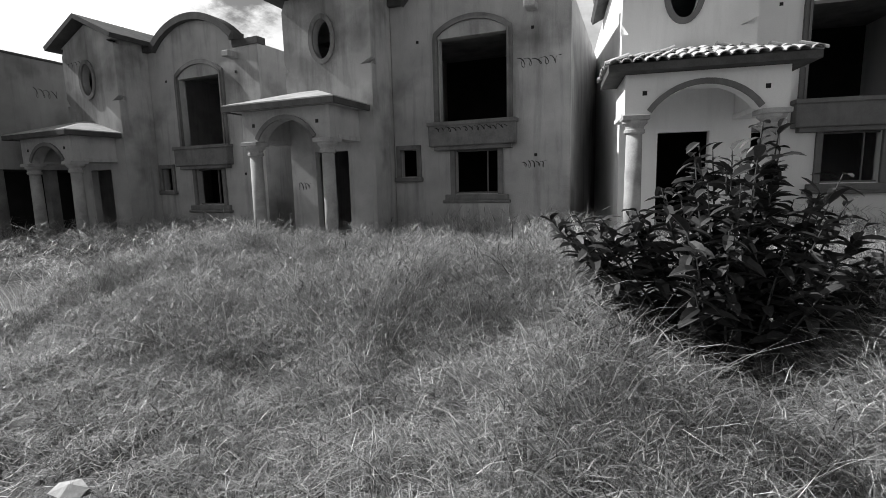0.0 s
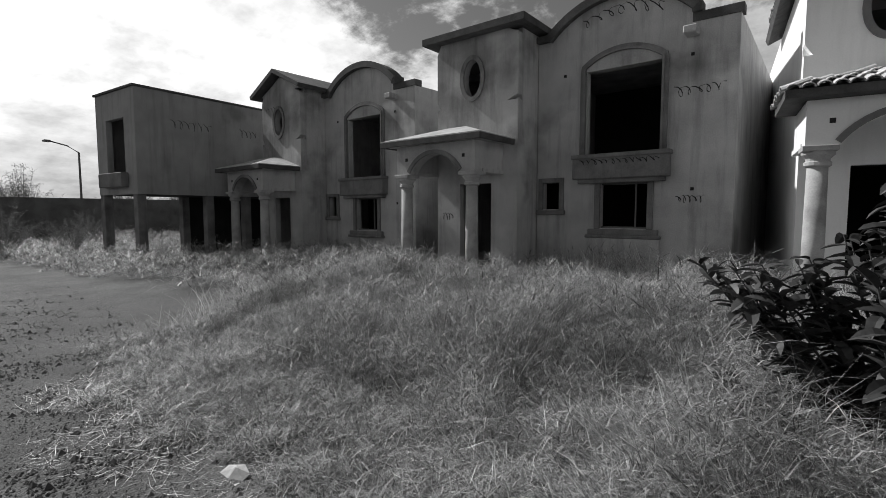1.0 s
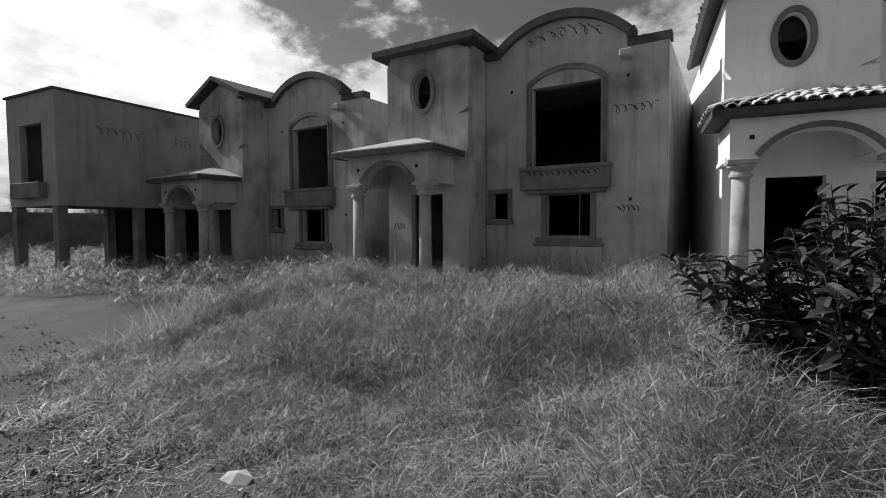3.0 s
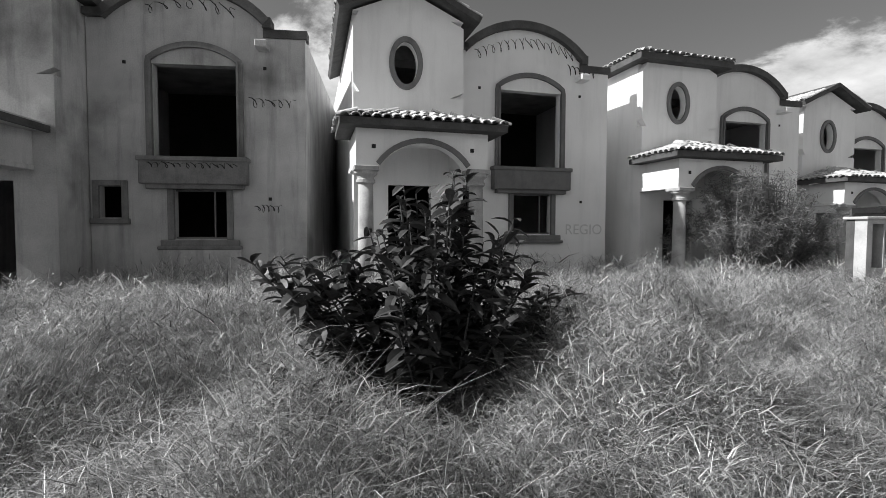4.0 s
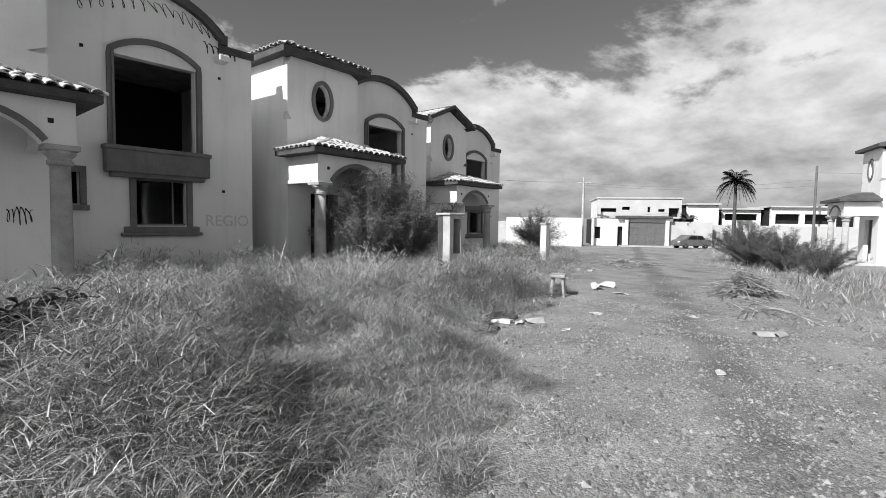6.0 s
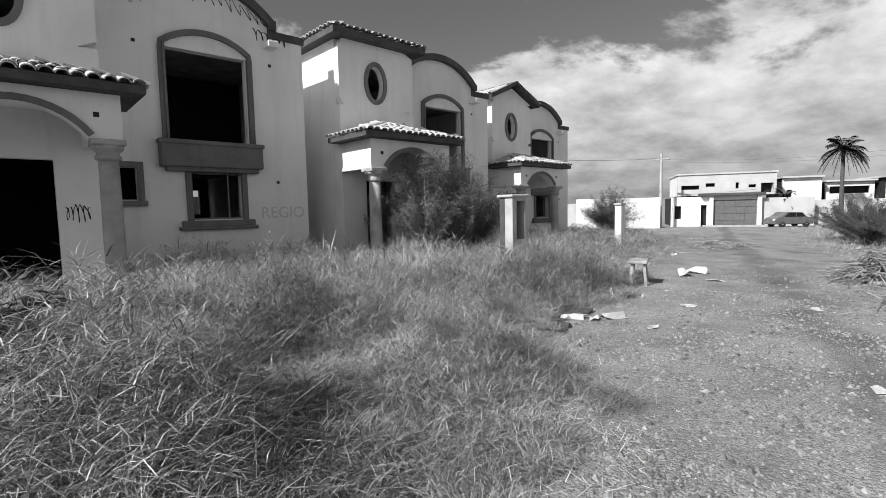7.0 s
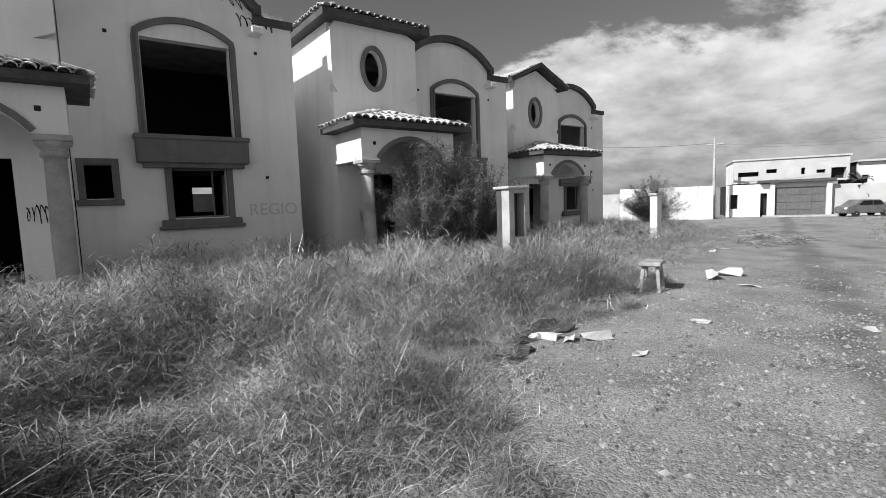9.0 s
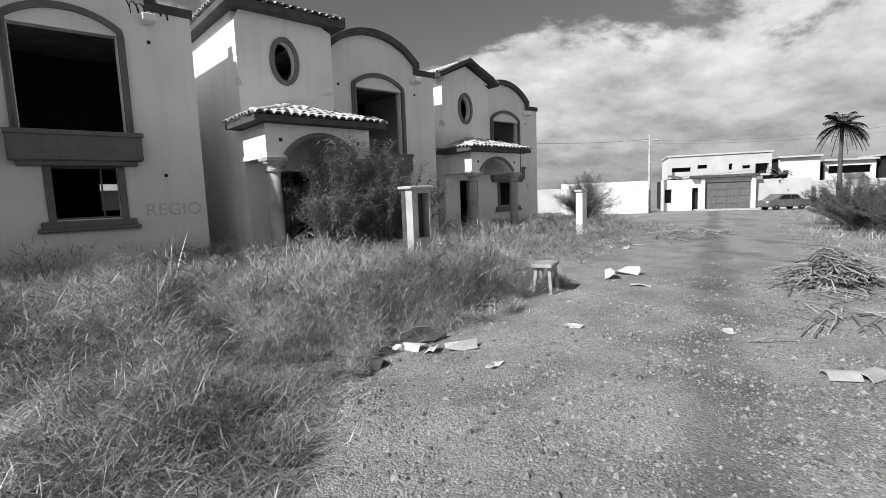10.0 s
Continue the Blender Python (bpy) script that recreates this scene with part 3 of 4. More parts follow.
# ---- box-like house on posts ----
def box_house():
    h = new("box_house")
    h.matrix_world = pose(-18.0, 9.4, -0.35, 0, 0, -1)
    tagged(h, "box-like grey upper storey raised on concrete posts", "house")
    bm = bmesh.new()
    holed(bm, -3.0, 0, 2.65, 6.25, [(-2.2, -0.8, 3.4, 5.3)], 0, 0.2)
    part("front_wall", bm, PLASTER_BOX, h)
    part("side_wall", B(-0.2, 0, 0.2, 8.0, 2.65, 6.25), PLASTER_BOX, h)
    part("side_wall", B(-3.0, -2.8, 0.2, 8.0, 2.65, 6.25), PLASTER_BOX, h)
    # Near-black rear wall, floor and inner wall carry the shade in their colour.
    part("back_wall", B(-2.8, -0.2, 7.8, 8.0, -0.3, 6.25), INSIDE_SHADE, h)
    part("floor_slab", B(-2.8, -0.2, 0.2, 7.8, 2.65, 2.85), INSIDE_SHADE, h)
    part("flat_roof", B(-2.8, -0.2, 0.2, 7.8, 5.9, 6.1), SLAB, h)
    part("inner_wall", B(-2.8, -0.2, 3.6, 3.75, 2.85, 5.9), INSIDE_SHADE, h)
    # Near-black wall added to darken the open space under the house.
    part("carport_wall", B(-3.0, -2.8, 3.2, 7.8, -0.3, 2.65), INSIDE_SHADE, h)
    part("coping", B(-3.06, 0.06, -0.06, 0.16, 6.25, 6.32), CORNICE, h)
    part("coping", B(-0.14, 0.06, 0.16, 8.0, 6.25, 6.32), CORNICE, h)
    part("window_ledge", B(-2.4, -0.6, -0.25, 0.0, 2.9, 3.4, 0.02), TRIM_OLD, h)
    for x, y in ((-0.2, 0.15), (-2.8, 0.15), (-0.2, 2.6), (-0.2, 4.2), (-2.75, 3.0)):
        part("post", B(x - 0.15, x + 0.15, y - 0.15, y + 0.15, -0.3, 2.65, 0.015), TRIM_OLD, h, "square concrete post")
    return h


raised_house = box_house()


# ---- perimeter walls ----
def wall(name, x0, y0, x1, y1, z, h, mat, label, thick=0.18):
    d = math.hypot(x1 - x0, y1 - y0)
    ob = part(name, B(0, d, -thick / 2, thick / 2, -0.6, h, 0.01), mat)
    ob.matrix_world = pose(x0, y0, z, 0, 0, math.degrees(math.atan2(y1 - y0, x1 - x0)))
    return tagged(ob, label, "wall", kind="structure")


wall("wall_west", -33, -14, -31, 40, 0, 2.45, BLOCK, "long dark block perimeter wall across the end of the street")
wall("wall_north", -31, 25, 30, 27, 0, 2.3, BLOCK, "dark block wall behind the houses")

wall("wall_south", -30, -26, 60, -30, 0, 2.4, BLOCK, "plain block wall on the far side of the street")


# ---- graffiti ----
def scrawl(h, x0, z0, width, height, letters, seed, y=-0.004, weight=0.022, rise=0.0):
    """Illegible spray-paint writing: one wandering cursive stroke."""
    rng = random.Random(seed)
    bm = bmesh.new()
    pts = []
    n = letters * 9
    wide, tall, skew = rng.uniform(0.7, 1.1), 1.0, 0.0
    for i in range(n + 1):
        if i % 9 == 0:
            wide, tall, skew = rng.uniform(0.45, 1.15), rng.uniform(0.5, 1.0), rng.uniform(-0.8, 0.8)
        s = i / n
        a = 2 * math.pi * i / 9
        x = x0 + width * s + wide * 0.42 * width / letters * math.sin(a + skew)
        z = z0 + height * (0.5 + 0.5 * tall * math.cos(a * 1.02 + skew * 0.4)) + rise * math.sin(math.pi * s)
        pts.append((x, z))
    lo = [bm.verts.new((x, y, z)) for x, z in pts]
    hi = [bm.verts.new((x + weight * 0.6, y, z + weight * (0.6 + 0.4 * math.sin(k * 0.7)))) for k, (x, z) in enumerate(pts)]
    for a, b, c, d in zip(lo[:-1], lo[1:], hi[1:], hi[:-1]):
        bm.faces.new((a, b, c, d))
    return part("graffiti", bm, PAINT, h, "black spray-painted scrawl")


scrawl(house_b, 1.95, 4.15, 0.95, 0.26, 5, 1)
scrawl(house_b, 2.05, 1.85, 0.55, 0.20, 5, 2)
scrawl(house_b, -0.2, 6.02, 1.9, 0.32, 7, 3, rise=0.18)
scrawl(house_b, -0.1, 2.78, 1.8, 0.15, 12, 4, y=-0.246)
scrawl(house_b, -3.75, 1.45, 0.40, 0.2, 4, 5, y=TY - 0.004)
scrawl(house_c, -0.75, 5.72, 3.3, 0.34, 16, 6, rise=0.42)
scrawl(house_c, 1.9, 5.55, 0.85, 0.34, 6, 7, weight=0.03)
scrawl(house_c, -2.05, 1.25, 0.38, 0.42, 5, 8, y=TY - 0.004)
scrawl(house_a, -3.7, 5.55, 0.8, 0.22, 4, 9, y=TY - 0.004)
scrawl(raised_house, 1.2, 5.0, 1.5, 0.34, 6, 10).matrix_basis = pose(0, 0, 0, 0, 0, 90)
scrawl(raised_house, 3.9, 5.0, 0.8, 0.34, 4, 11).matrix_basis = pose(0, 0, 0, 0, 0, 90)
words = bpy.data.curves.new("graffiti", "FONT")
words.body, words.size, words.extrude = "REGIO", 0.40, 0.001
words.materials.append(FADED)
sign = new("graffiti", words)
sign.parent = house_c
sign.matrix_basis = pose(1.88, -0.004, 1.28, 90, 0, 0)
tagged(sign, "faint grey sprayed letters")


# ---- grass ----
EDGE_X = [-40, -24, -21, -18, -14.8, -7.1, -4.2, -2.9, -1.6, 0, 1.2, 2.0, 2.7, 3.6, 4.6, 5.4, 6.1, 6.9, 7.6, 9.4, 11, 16.3, 23, 34, 60]
EDGE_Y = [-6, -2, 4.0, 6.0, 5.6, 3.5, 2.8, 3.2, 2.5, 1.5, 1.5, 2.2, 2.9, 3.2, 3.5, 3.9, 4.9, 5.8, 6.0, 6.1, 6.9, 8.6, 11.2, 15.6, 24]
LOW_X = [-40, -27, -14, -8, -5, 0, 6, 9, 13, 20, 30, 60]
LOW_Y = [7.0, 4.2, 1.7, 0.2, -1.6, -4.0, -1.5, 0.9, 2.6, 5.2, 9.4, 18]


def open_ground(x, y):
    """True where no house stands."""
    free = y < 24
    for m, half in ((house_a, 2.0), (house_b, 2.0), (house_c, 2.2), (house_d, 2.2), (house_e, 2.2)):
        inv = np.array(m.matrix_world.inverted())
        lx = inv[0, 0] * x + inv[0, 1] * y + inv[0, 3]
        ly = inv[1, 0] * x + inv[1, 1] * y + inv[1, 3]
        front = np.where(lx < TX1 + 0.1, -half - 0.55, -0.06)
        free &= ~((lx > TX0 - 0.35) & (lx < HX1 + 0.05) & (ly > front) & (ly < DEPTH))
    return free & ~((x < -17.9) & (x > -21.2) & (y > 9.3) & (y < 17.5))


def blades(name, px, py, hgt, width, lean, bend, lift, mat, label, seed, steps=3):
    """Curved grass blades in one mesh, each a tapering ribbon of a few steps."""
    rng = np.random.default_rng(seed)
    n = len(px)
    pz = np.array([ground_z(a, b) for a, b in zip(px, py)])
    ang = rng.uniform(0, 2 * np.pi, n)
    dx, dy = np.cos(ang), np.sin(ang)
    face = rng.uniform(0, 2 * np.pi, n)
    wx, wy = np.cos(face), np.sin(face)
    per = 2 * steps + 1
    co = np.zeros((n, per, 3))
    for k in range(steps + 1):
        q = k / steps
        out_by = hgt * (lean * q + bend * q * q)
        z = hgt * (q - 0.42 * bend * q * q)
        cx, cy, cz = px + dx * out_by, py + dy * out_by, np.maximum(pz - 0.02 + lift + z, pz)
        half = width * (1 - 0.7 * q * q) / 2
        if k < steps:
            co[:, 2 * k] = np.stack([cx - wx * half, cy - wy * half, cz], 1)
            co[:, 2 * k + 1] = np.stack([cx + wx * half, cy + wy * half, cz], 1)
        else:
            co[:, per - 1] = np.stack([cx, cy, cz], 1)
    base = (np.arange(n) * per)[:, None]
    rings = [base + np.array([[2 * k, 2 * k + 1, 2 * k + 3, 2 * k + 2]]) for k in range(steps - 1)]
    loops = np.concatenate(rings + [base + np.array([[per - 3, per - 2, per - 1]])], 1)
    each = loops.shape[1]
    starts = ((np.arange(n) * each)[:, None] + 4 * np.arange(steps)[None, :]).ravel()
    me = bpy.data.meshes.new(name)
    me.vertices.add(n * per)
    me.vertices.foreach_set("co", co.ravel())
    me.loops.add(loops.size)
    me.loops.foreach_set("vertex_index", loops.ravel().astype(np.int32))
    me.polygons.add(len(starts))
    me.polygons.foreach_set("loop_start", starts.astype(np.int32))
    me.polygons.foreach_set("loop_total", np.tile([4] * (steps - 1) + [3], n).astype(np.int32))
    me.update(calc_edges=True)
    me.validate()
    me.materials.append(mat)
    return tagged(new(name, me), label, "grass", kind="stuff")


def patchy(x, y, scale, seed):
    return np.array([noise.noise((a * scale, b * scale, seed)) for a, b in zip(x, y)])


def tufts(seed, count, x0, x1, y0, y1):
    rng = np.random.default_rng(seed)
    return rng, rng.uniform(x0, x1, count), rng.uniform(y0, y1, count)


def grass_height(x, y, d):
    """Height of the growth: low and trodden at the street, in mounds farther in."""
    ease = np.clip((d - 0.3) / 2.6, 0, 1)
    ease = ease * ease * (3 - 2 * ease)
    mound = 1.0 + 1.15 * patchy(x, y, 0.62, 11.0) + 0.9 * patchy(x, y, 1.5, 6.0) + 0.6 * patchy(x, y, 2.2, 12.0)
    tall = 0.10 + 0.40 * ease * np.clip(mound, 0.25, 2.1)
    # mounds beside the bush, by the rubble and along the street edge
    for cx, cy, rx, ry, up in ((1.9, 4.5, 0.9, 0.75, 0.38), (2.9, 6.6, 1.3, 0.9, 0.34), (4.2, 7.2, 1.2, 0.9, 0.26), (8.0, 6.95, 1.9, 0.7, 0.62), (10.2, 7.6, 1.2, 0.7, 0.36), (4.8, 4.9, 0.75, 0.55, 0.40), (0.2, 3.9, 0.9, 0.5, 0.15), (-2.5, 6.2, 1.6, 0.8, 0.2)):
        tall = tall + up * np.exp(-(((x - cx) / rx) ** 2 + ((y - cy) / ry) ** 2))
    return np.maximum(tall * (1 - 0.8 * trodden(x, y)), 0.05)


def trodden(x, y):
    """1 on the rubble patch and on the footpath to the houses, 0 away from them."""
    patch = np.exp(-(((x - 3.7) / 0.75) ** 2 + ((y - 5.6) / 0.4) ** 2))
    path = np.exp(-(((x - 5.75) / 0.36) ** 2 + ((y - 7.6) / 1.7) ** 4))
    return np.clip(patch + path, 0, 1)


def grass_field(seed, count, per, x0, x1, y0, y1, wide, spread=0.07, short=(0.05, 0.15), gaps=True, stalks=False):
    """Places and shapes of blades: curled leaves through the height of the tufts, or the long stalks alone."""
    rng, x, y = tufts(seed, count, x0, x1, y0, y1)
    d = y - np.interp(x, EDGE_X, EDGE_Y)
    keep = (d > 0.6 * patchy(x, y, 1.3, 5)) & open_ground(x, y)
    x, y, d = x[keep], y[keep], d[keep]
    tall = grass_height(x, y, d)
    thick = 0.42 + 0.40 * np.clip(d, 0, 1.5) + np.exp(-(((x - 8.3) / 2.4) ** 2 + ((y - 7.2) / 0.9) ** 2)) + 0.9 * patchy(x, y, 0.9, 2.0) + 1.5 * patchy(x, y, 2.2, 12.0) - 0.8 * trodden(x, y)
    live = rng.random(len(x)) < (np.clip(thick, 0.05, 1) if gaps else 1.0)
    x, y, tall = x[live], y[live], tall[live] * rng.uniform(0.7, 1.2, live.sum())
    n = len(x) * per
    T = np.repeat(tall, per)
    X = np.repeat(x, per) + rng.normal(0, spread * 0.7, n)
    Y = np.repeat(y, per) + rng.normal(0, spread * 0.7, n)
    ok = open_ground(X, Y)
    X, Y, T = X[ok], Y[ok], T[ok]
    n = len(X)
    if stalks:
        H, lift = T * rng.uniform(0.55, 1.2, n), np.zeros(n)
        lean, bend = rng.uniform(0.0, 0.5, n), rng.uniform(0.0, 0.9, n)
    else:
        H = np.minimum(rng.uniform(*short, n), T * 0.7 + 0.03)
        lift = T * 0.95 * rng.random(n) ** 0.6
        lean, bend = rng.uniform(-0.2, 1.3, n), rng.uniform(0.2, 2.6, n)
    return X, Y, H, wide * rng.uniform(0.6, 1.35, n), lean, bend, lift


blades("grass_near", *grass_field(1, 66000, 15, -7, 11.5, 0.6, 9.5, 0.0052), GRASS, "dry matted grass of mixed height before the houses", 21, 2)
blades("grass_stem", *grass_field(12, 62000, 3, -7, 11.5, 0.6, 9.5, 0.0038, stalks=True), GRASS, "thin standing grass stems among the leaves", 28)
blades("grass_stalk", *grass_field(9, 2200, 5, -12, 12, 9.8, 13.4, 0.011, 0.12, stalks=True), STRAW, "tall pale seed grass against the house fronts", 27)
blades("grass_clump", *grass_field(7, 2600, 30, 0.9, 4.4, 3.7, 7.4, 0.0062, gaps=False), GRASS, "tall dense clump of dry grass at the street edge", 26, 2)
blades("grass_far", *grass_field(2, 22000, 11, -32, 30, 6.5, 20, 0.013, 0.12, (0.1, 0.28)), GRASS, "tall dry grass along the house fronts", 22, 2)
blades("grass_seed", *grass_field(4, 16000, 3, -8, 14, 2.5, 13, 0.006, 0.1, stalks=True), STRAW, "pale seed stalks standing over the grass", 23)


def straw_field(seed, count, x0, x1, y0, y1):
    rng, x, y = tufts(seed, count, x0, x1, y0, y1)
    d = y - np.interp(x, EDGE_X, EDGE_Y)
    keep = (d > -0.5) & (d < 3.0) & (patchy(x, y, 1.1, 9.0) > -0.15)
    x, y = x[keep], y[keep]
    n = len(x)
    return x, y, rng.uniform(0.03, 0.09, n), rng.uniform(0.003, 0.0052, n), rng.uniform(0.8, 2.0, n), rng.uniform(0.2, 1.0, n), np.zeros(n)


blades("straw", *straw_field(5, 110000, -6, 12, 0.2, 9.5), STRAW, "flattened dead straw lying between the tufts", 24, 2)


def verge_field(seed, count):
    rng, x, y = tufts(seed, count, -34, 46, -12, 17)
    d = np.interp(x, LOW_X, LOW_Y) - y
    keep = (d > 0.6 * patchy(x, y, 0.7, 4)) & ((x > 8) | (x < -4))
    keep &= ~((x > 28) & (x < 42) & (y < 5.0))
    x, y, d = x[keep], y[keep], d[keep]
    n = len(x) * 8
    X, Y = np.repeat(x, 8) + rng.normal(0, 0.12, n), np.repeat(y, 8) + rng.normal(0, 0.12, n)
    H = np.repeat(0.12 + 0.10 * np.clip(d, 0, 3) + 0.12 * (x < 0), 8) * rng.uniform(0.5, 1.3, n)
    return X, Y, H, 0.016 * rng.uniform(0.6, 1.3, n), rng.uniform(0.05, 0.5, n), rng.uniform(0.1, 0.8, n), np.zeros(n)


blades("grass_verge", *verge_field(6, 11000), GRASS, "low dry grass on the far verge of the street", 25, 2)


# ---- gravel ----
def gravel():
    rng = random.Random(8)
    verts, faces = [], []
    made = 0
    while made < 120000:
        x, y = (rng.gauss(-4.5, 4.5), rng.gauss(1.2, 2.4)) if rng.random() < 0.5 else (rng.gauss(6.5, 4.5), rng.gauss(2.6, 2.4))
        d = y - float(np.interp(x, EDGE_X, EDGE_Y))
        if d > 0.9 or noise.noise((x * 0.8, y * 0.8, 1.0)) < rng.uniform(-1.0, -0.05):
            continue
        r = rng.uniform(0.005, 0.017) if rng.random() < 0.96 else rng.uniform(0.02, 0.04)
        z = ground_z(x, y)
        b = len(verts)
        a = rng.uniform(0, 6)
        for k in range(4):
            q = r * rng.uniform(0.7, 1.3)
            verts.append((x + q * math.cos(a + k * 1.57), y + q * math.sin(a + k * 1.57), z - r * 0.08))
        verts.append((x + rng.uniform(-0.3, 0.3) * r, y, z + r * rng.uniform(0.5, 0.9)))
        faces += [(b, b + 1, b + 4), (b + 1, b + 2, b + 4), (b + 2, b + 3, b + 4), (b + 3, b, b + 4)]
        made += 1
    me = bpy.data.meshes.new("gravel")
    me.from_pydata(verts, [], faces)
    me.materials.append(PEBBLE)
    tagged(new("gravel", me), "loose grey pebbles strewn over the dirt street", "gravel", kind="stuff")


gravel()


# ---- broad-leaved bush ----
def leaf_mesh(length, width, droop):
    bm = bmesh.new()
    rows = []
    for s, w in ((0, 0.12), (0.2, 0.72), (0.5, 1.0), (0.8, 0.78), (1.0, 0.08)):
        z = -droop * length * s * s
        rows.append([bm.verts.new((-width / 2 * w, length * s, z + 0.22 * width * w)), bm.verts.new((0, length * s, z)), bm.verts.new((width / 2 * w, length * s, z + 0.22 * width * w))])
    for a, b in zip(rows[:-1], rows[1:]):
        bm.faces.new((a[0], a[1], b[1], b[0]))
        bm.faces.new((a[1], a[2], b[2], b[1]))
    return bm


def broad_bush(x, y):
    rng = random.Random(31)
    bush = new("bush")
    bush.matrix_world = Matrix.Translation((x, y, ground_z(x, y))) @ Matrix.Scale(1.0, 4)
    tagged(bush, "dark bush with broad glossy leaves in the grass", "bush")
    shapes = [mesh_from("leaf", leaf_mesh(0.18, 0.085, d), LEAF) for d in (0.15, 0.35, 0.6)]
    rest = bmesh.new()
    stems = bmesh.new()
    count = 0
    tips = []
    for i in range(46):
        a, r = rng.uniform(0, 2 * math.pi), math.sqrt(rng.random())
        tips.append((0.76 * r * math.cos(a), 0.58 * r * math.sin(a), 1.98 - 0.7 * r * r + rng.uniform(-0.3, 0.06)))
    for i in range(11):
        tips.append((rng.uniform(0.9, 1.6), rng.uniform(0.1, 0.8), rng.uniform(0.7, 1.1)))
        tips.append((rng.uniform(-1.4, -0.75), rng.uniform(-0.5, 0.3), rng.uniform(1.0, 1.35)))
    for i in range(7):
        tips.append((rng.uniform(-1.25, -0.6), rng.uniform(-0.6, 0.1), rng.uniform(0.45, 0.7)))
        tips.append((rng.uniform(-0.4, 0.5), rng.uniform(-0.75, -0.4), rng.uniform(0.6, 1.2)))
    for tip in tips:
        root = Vector((rng.uniform(-0.12, 0.12), rng.uniform(-0.1, 0.1), -0.05))
        mid = Vector((tip[0] * 0.55, tip[1] * 0.55, tip[2] * 0.42))
        end = Vector(tip)
        pts = [root.lerp(mid, s / 4).lerp(mid.lerp(end, s / 4), s / 4) for s in range(5)]
        tube(stems, pts, [0.014, 0.012, 0.010, 0.007, 0.004], 5)
        n = rng.randint(36, 44)
        for k in range(n):
            s = 0.2 + 0.8 * (k + 1) / n
            p = root.lerp(mid, s).lerp(mid.lerp(end, s), s)
            yaw = k * 137.5 + rng.uniform(-25, 25)
            m = Matrix.Translation(p) @ pose(0, 0, 0, 0, 0, yaw) @ pose(0, 0, 0, rng.uniform(-30, 45) + 25 * (s - 0.5), rng.uniform(-20, 20), 0) @ Matrix.Scale(rng.uniform(0.6, 1.15) * (1.0 if s < 0.93 else 0.75), 4)
            if count < 290 and rng.random() < 0.22:
                ob = new("leaf", shapes[count % 3])
                ob.parent = bush
                ob.matrix_basis = m
                count += 1
            else:
                length, width, droop = 0.18, 0.085, rng.uniform(0.1, 0.6)
                rows = []
                for q, w in ((0, 0.12), (0.2, 0.72), (0.5, 1.0), (0.8, 0.78), (1.0, 0.08)):
                    z = -droop * length * q * q
                    rows.append([rest.verts.new(m @ Vector((-width / 2 * w, length * q, z + 0.22 * width * w))), rest.verts.new(m @ Vector((0, length * q, z))), rest.verts.new(m @ Vector((width / 2 * w, length * q, z + 0.22 * width * w)))])
                for a2, b2 in zip(rows[:-1], rows[1:]):
                    rest.faces.new((a2[0], a2[1], b2[1], b2[0]))
                    rest.faces.new((a2[1], a2[2], b2[2], b2[1]))
    tagged(part("stem", stems, STEM, bush), kind="stuff")
    tagged(part("foliage", rest, LEAF, bush), kind="stuff")


broad_bush(0.66, 5.15)


# ---- feathery and bare shrubs ----
def shrub(x, y, wide, tall, seed, leafy, label, twigs=70, upright=0.6, name="shrub", z=None, leaf=FUZZ):
    rng = random.Random(seed)
    ob = new(name)
    ob.location = (x, y, ground_z(x, y) if z is None else z)
    tagged(ob, label, "shrub")
    wood = bmesh.new()
    verts, faces = [], []
    for i in range(twigs):
        a = rng.uniform(0, 2 * math.pi)
        r = wide * math.sqrt(rng.random())
        top = tall * (1 - 0.45 * (r / wide) ** 2) * rng.uniform(0.55, 1.0)
        end = Vector((r * math.cos(a), r * math.sin(a), top))
        mid = Vector((end.x * 0.35, end.y * 0.35, top * upright))
        root = Vector((rng.uniform(-0.15, 0.15), rng.uniform(-0.15, 0.15), -0.1))
        pts = [root.lerp(mid, s / 4).lerp(mid.lerp(end, s / 4), s / 4) for s in range(5)]
        k = tall / 3.0
        tube(wood, pts, [0.022 * k, 0.018 * k, 0.013 * k, 0.009 * k, 0.004 * k], 4)
        for j in range(leafy):
            s = rng.uniform(0.25, 1.05)
            p = root.lerp(mid, s).lerp(mid.lerp(end, s), s)
            d = Vector((rng.gauss(0, 1), rng.gauss(0, 1), rng.gauss(-0.1, 0.8))).normalized() * rng.uniform(0.10, 0.26) * k
            w = Vector((rng.gauss(0, 1), rng.gauss(0, 1), rng.gauss(0, 1))).normalized() * 0.009 * k
            p = p + Vector((rng.gauss(0, 0.06), rng.gauss(0, 0.06), rng.gauss(0, 0.05))) * k
            b = len(verts)
            verts += [tuple(p - w), tuple(p + w), tuple(p + d)]
            faces.append((b, b + 1, b + 2))
    tagged(part("twig", wood, TWIG, ob), kind="stuff")
    if leafy:
        me = bpy.data.meshes.new("foliage")
        me.from_pydata(verts, [], faces)
        me.materials.append(leaf)
        fo = new("foliage", me)
        fo.parent = ob
        tagged(fo, kind="stuff")
    return ob


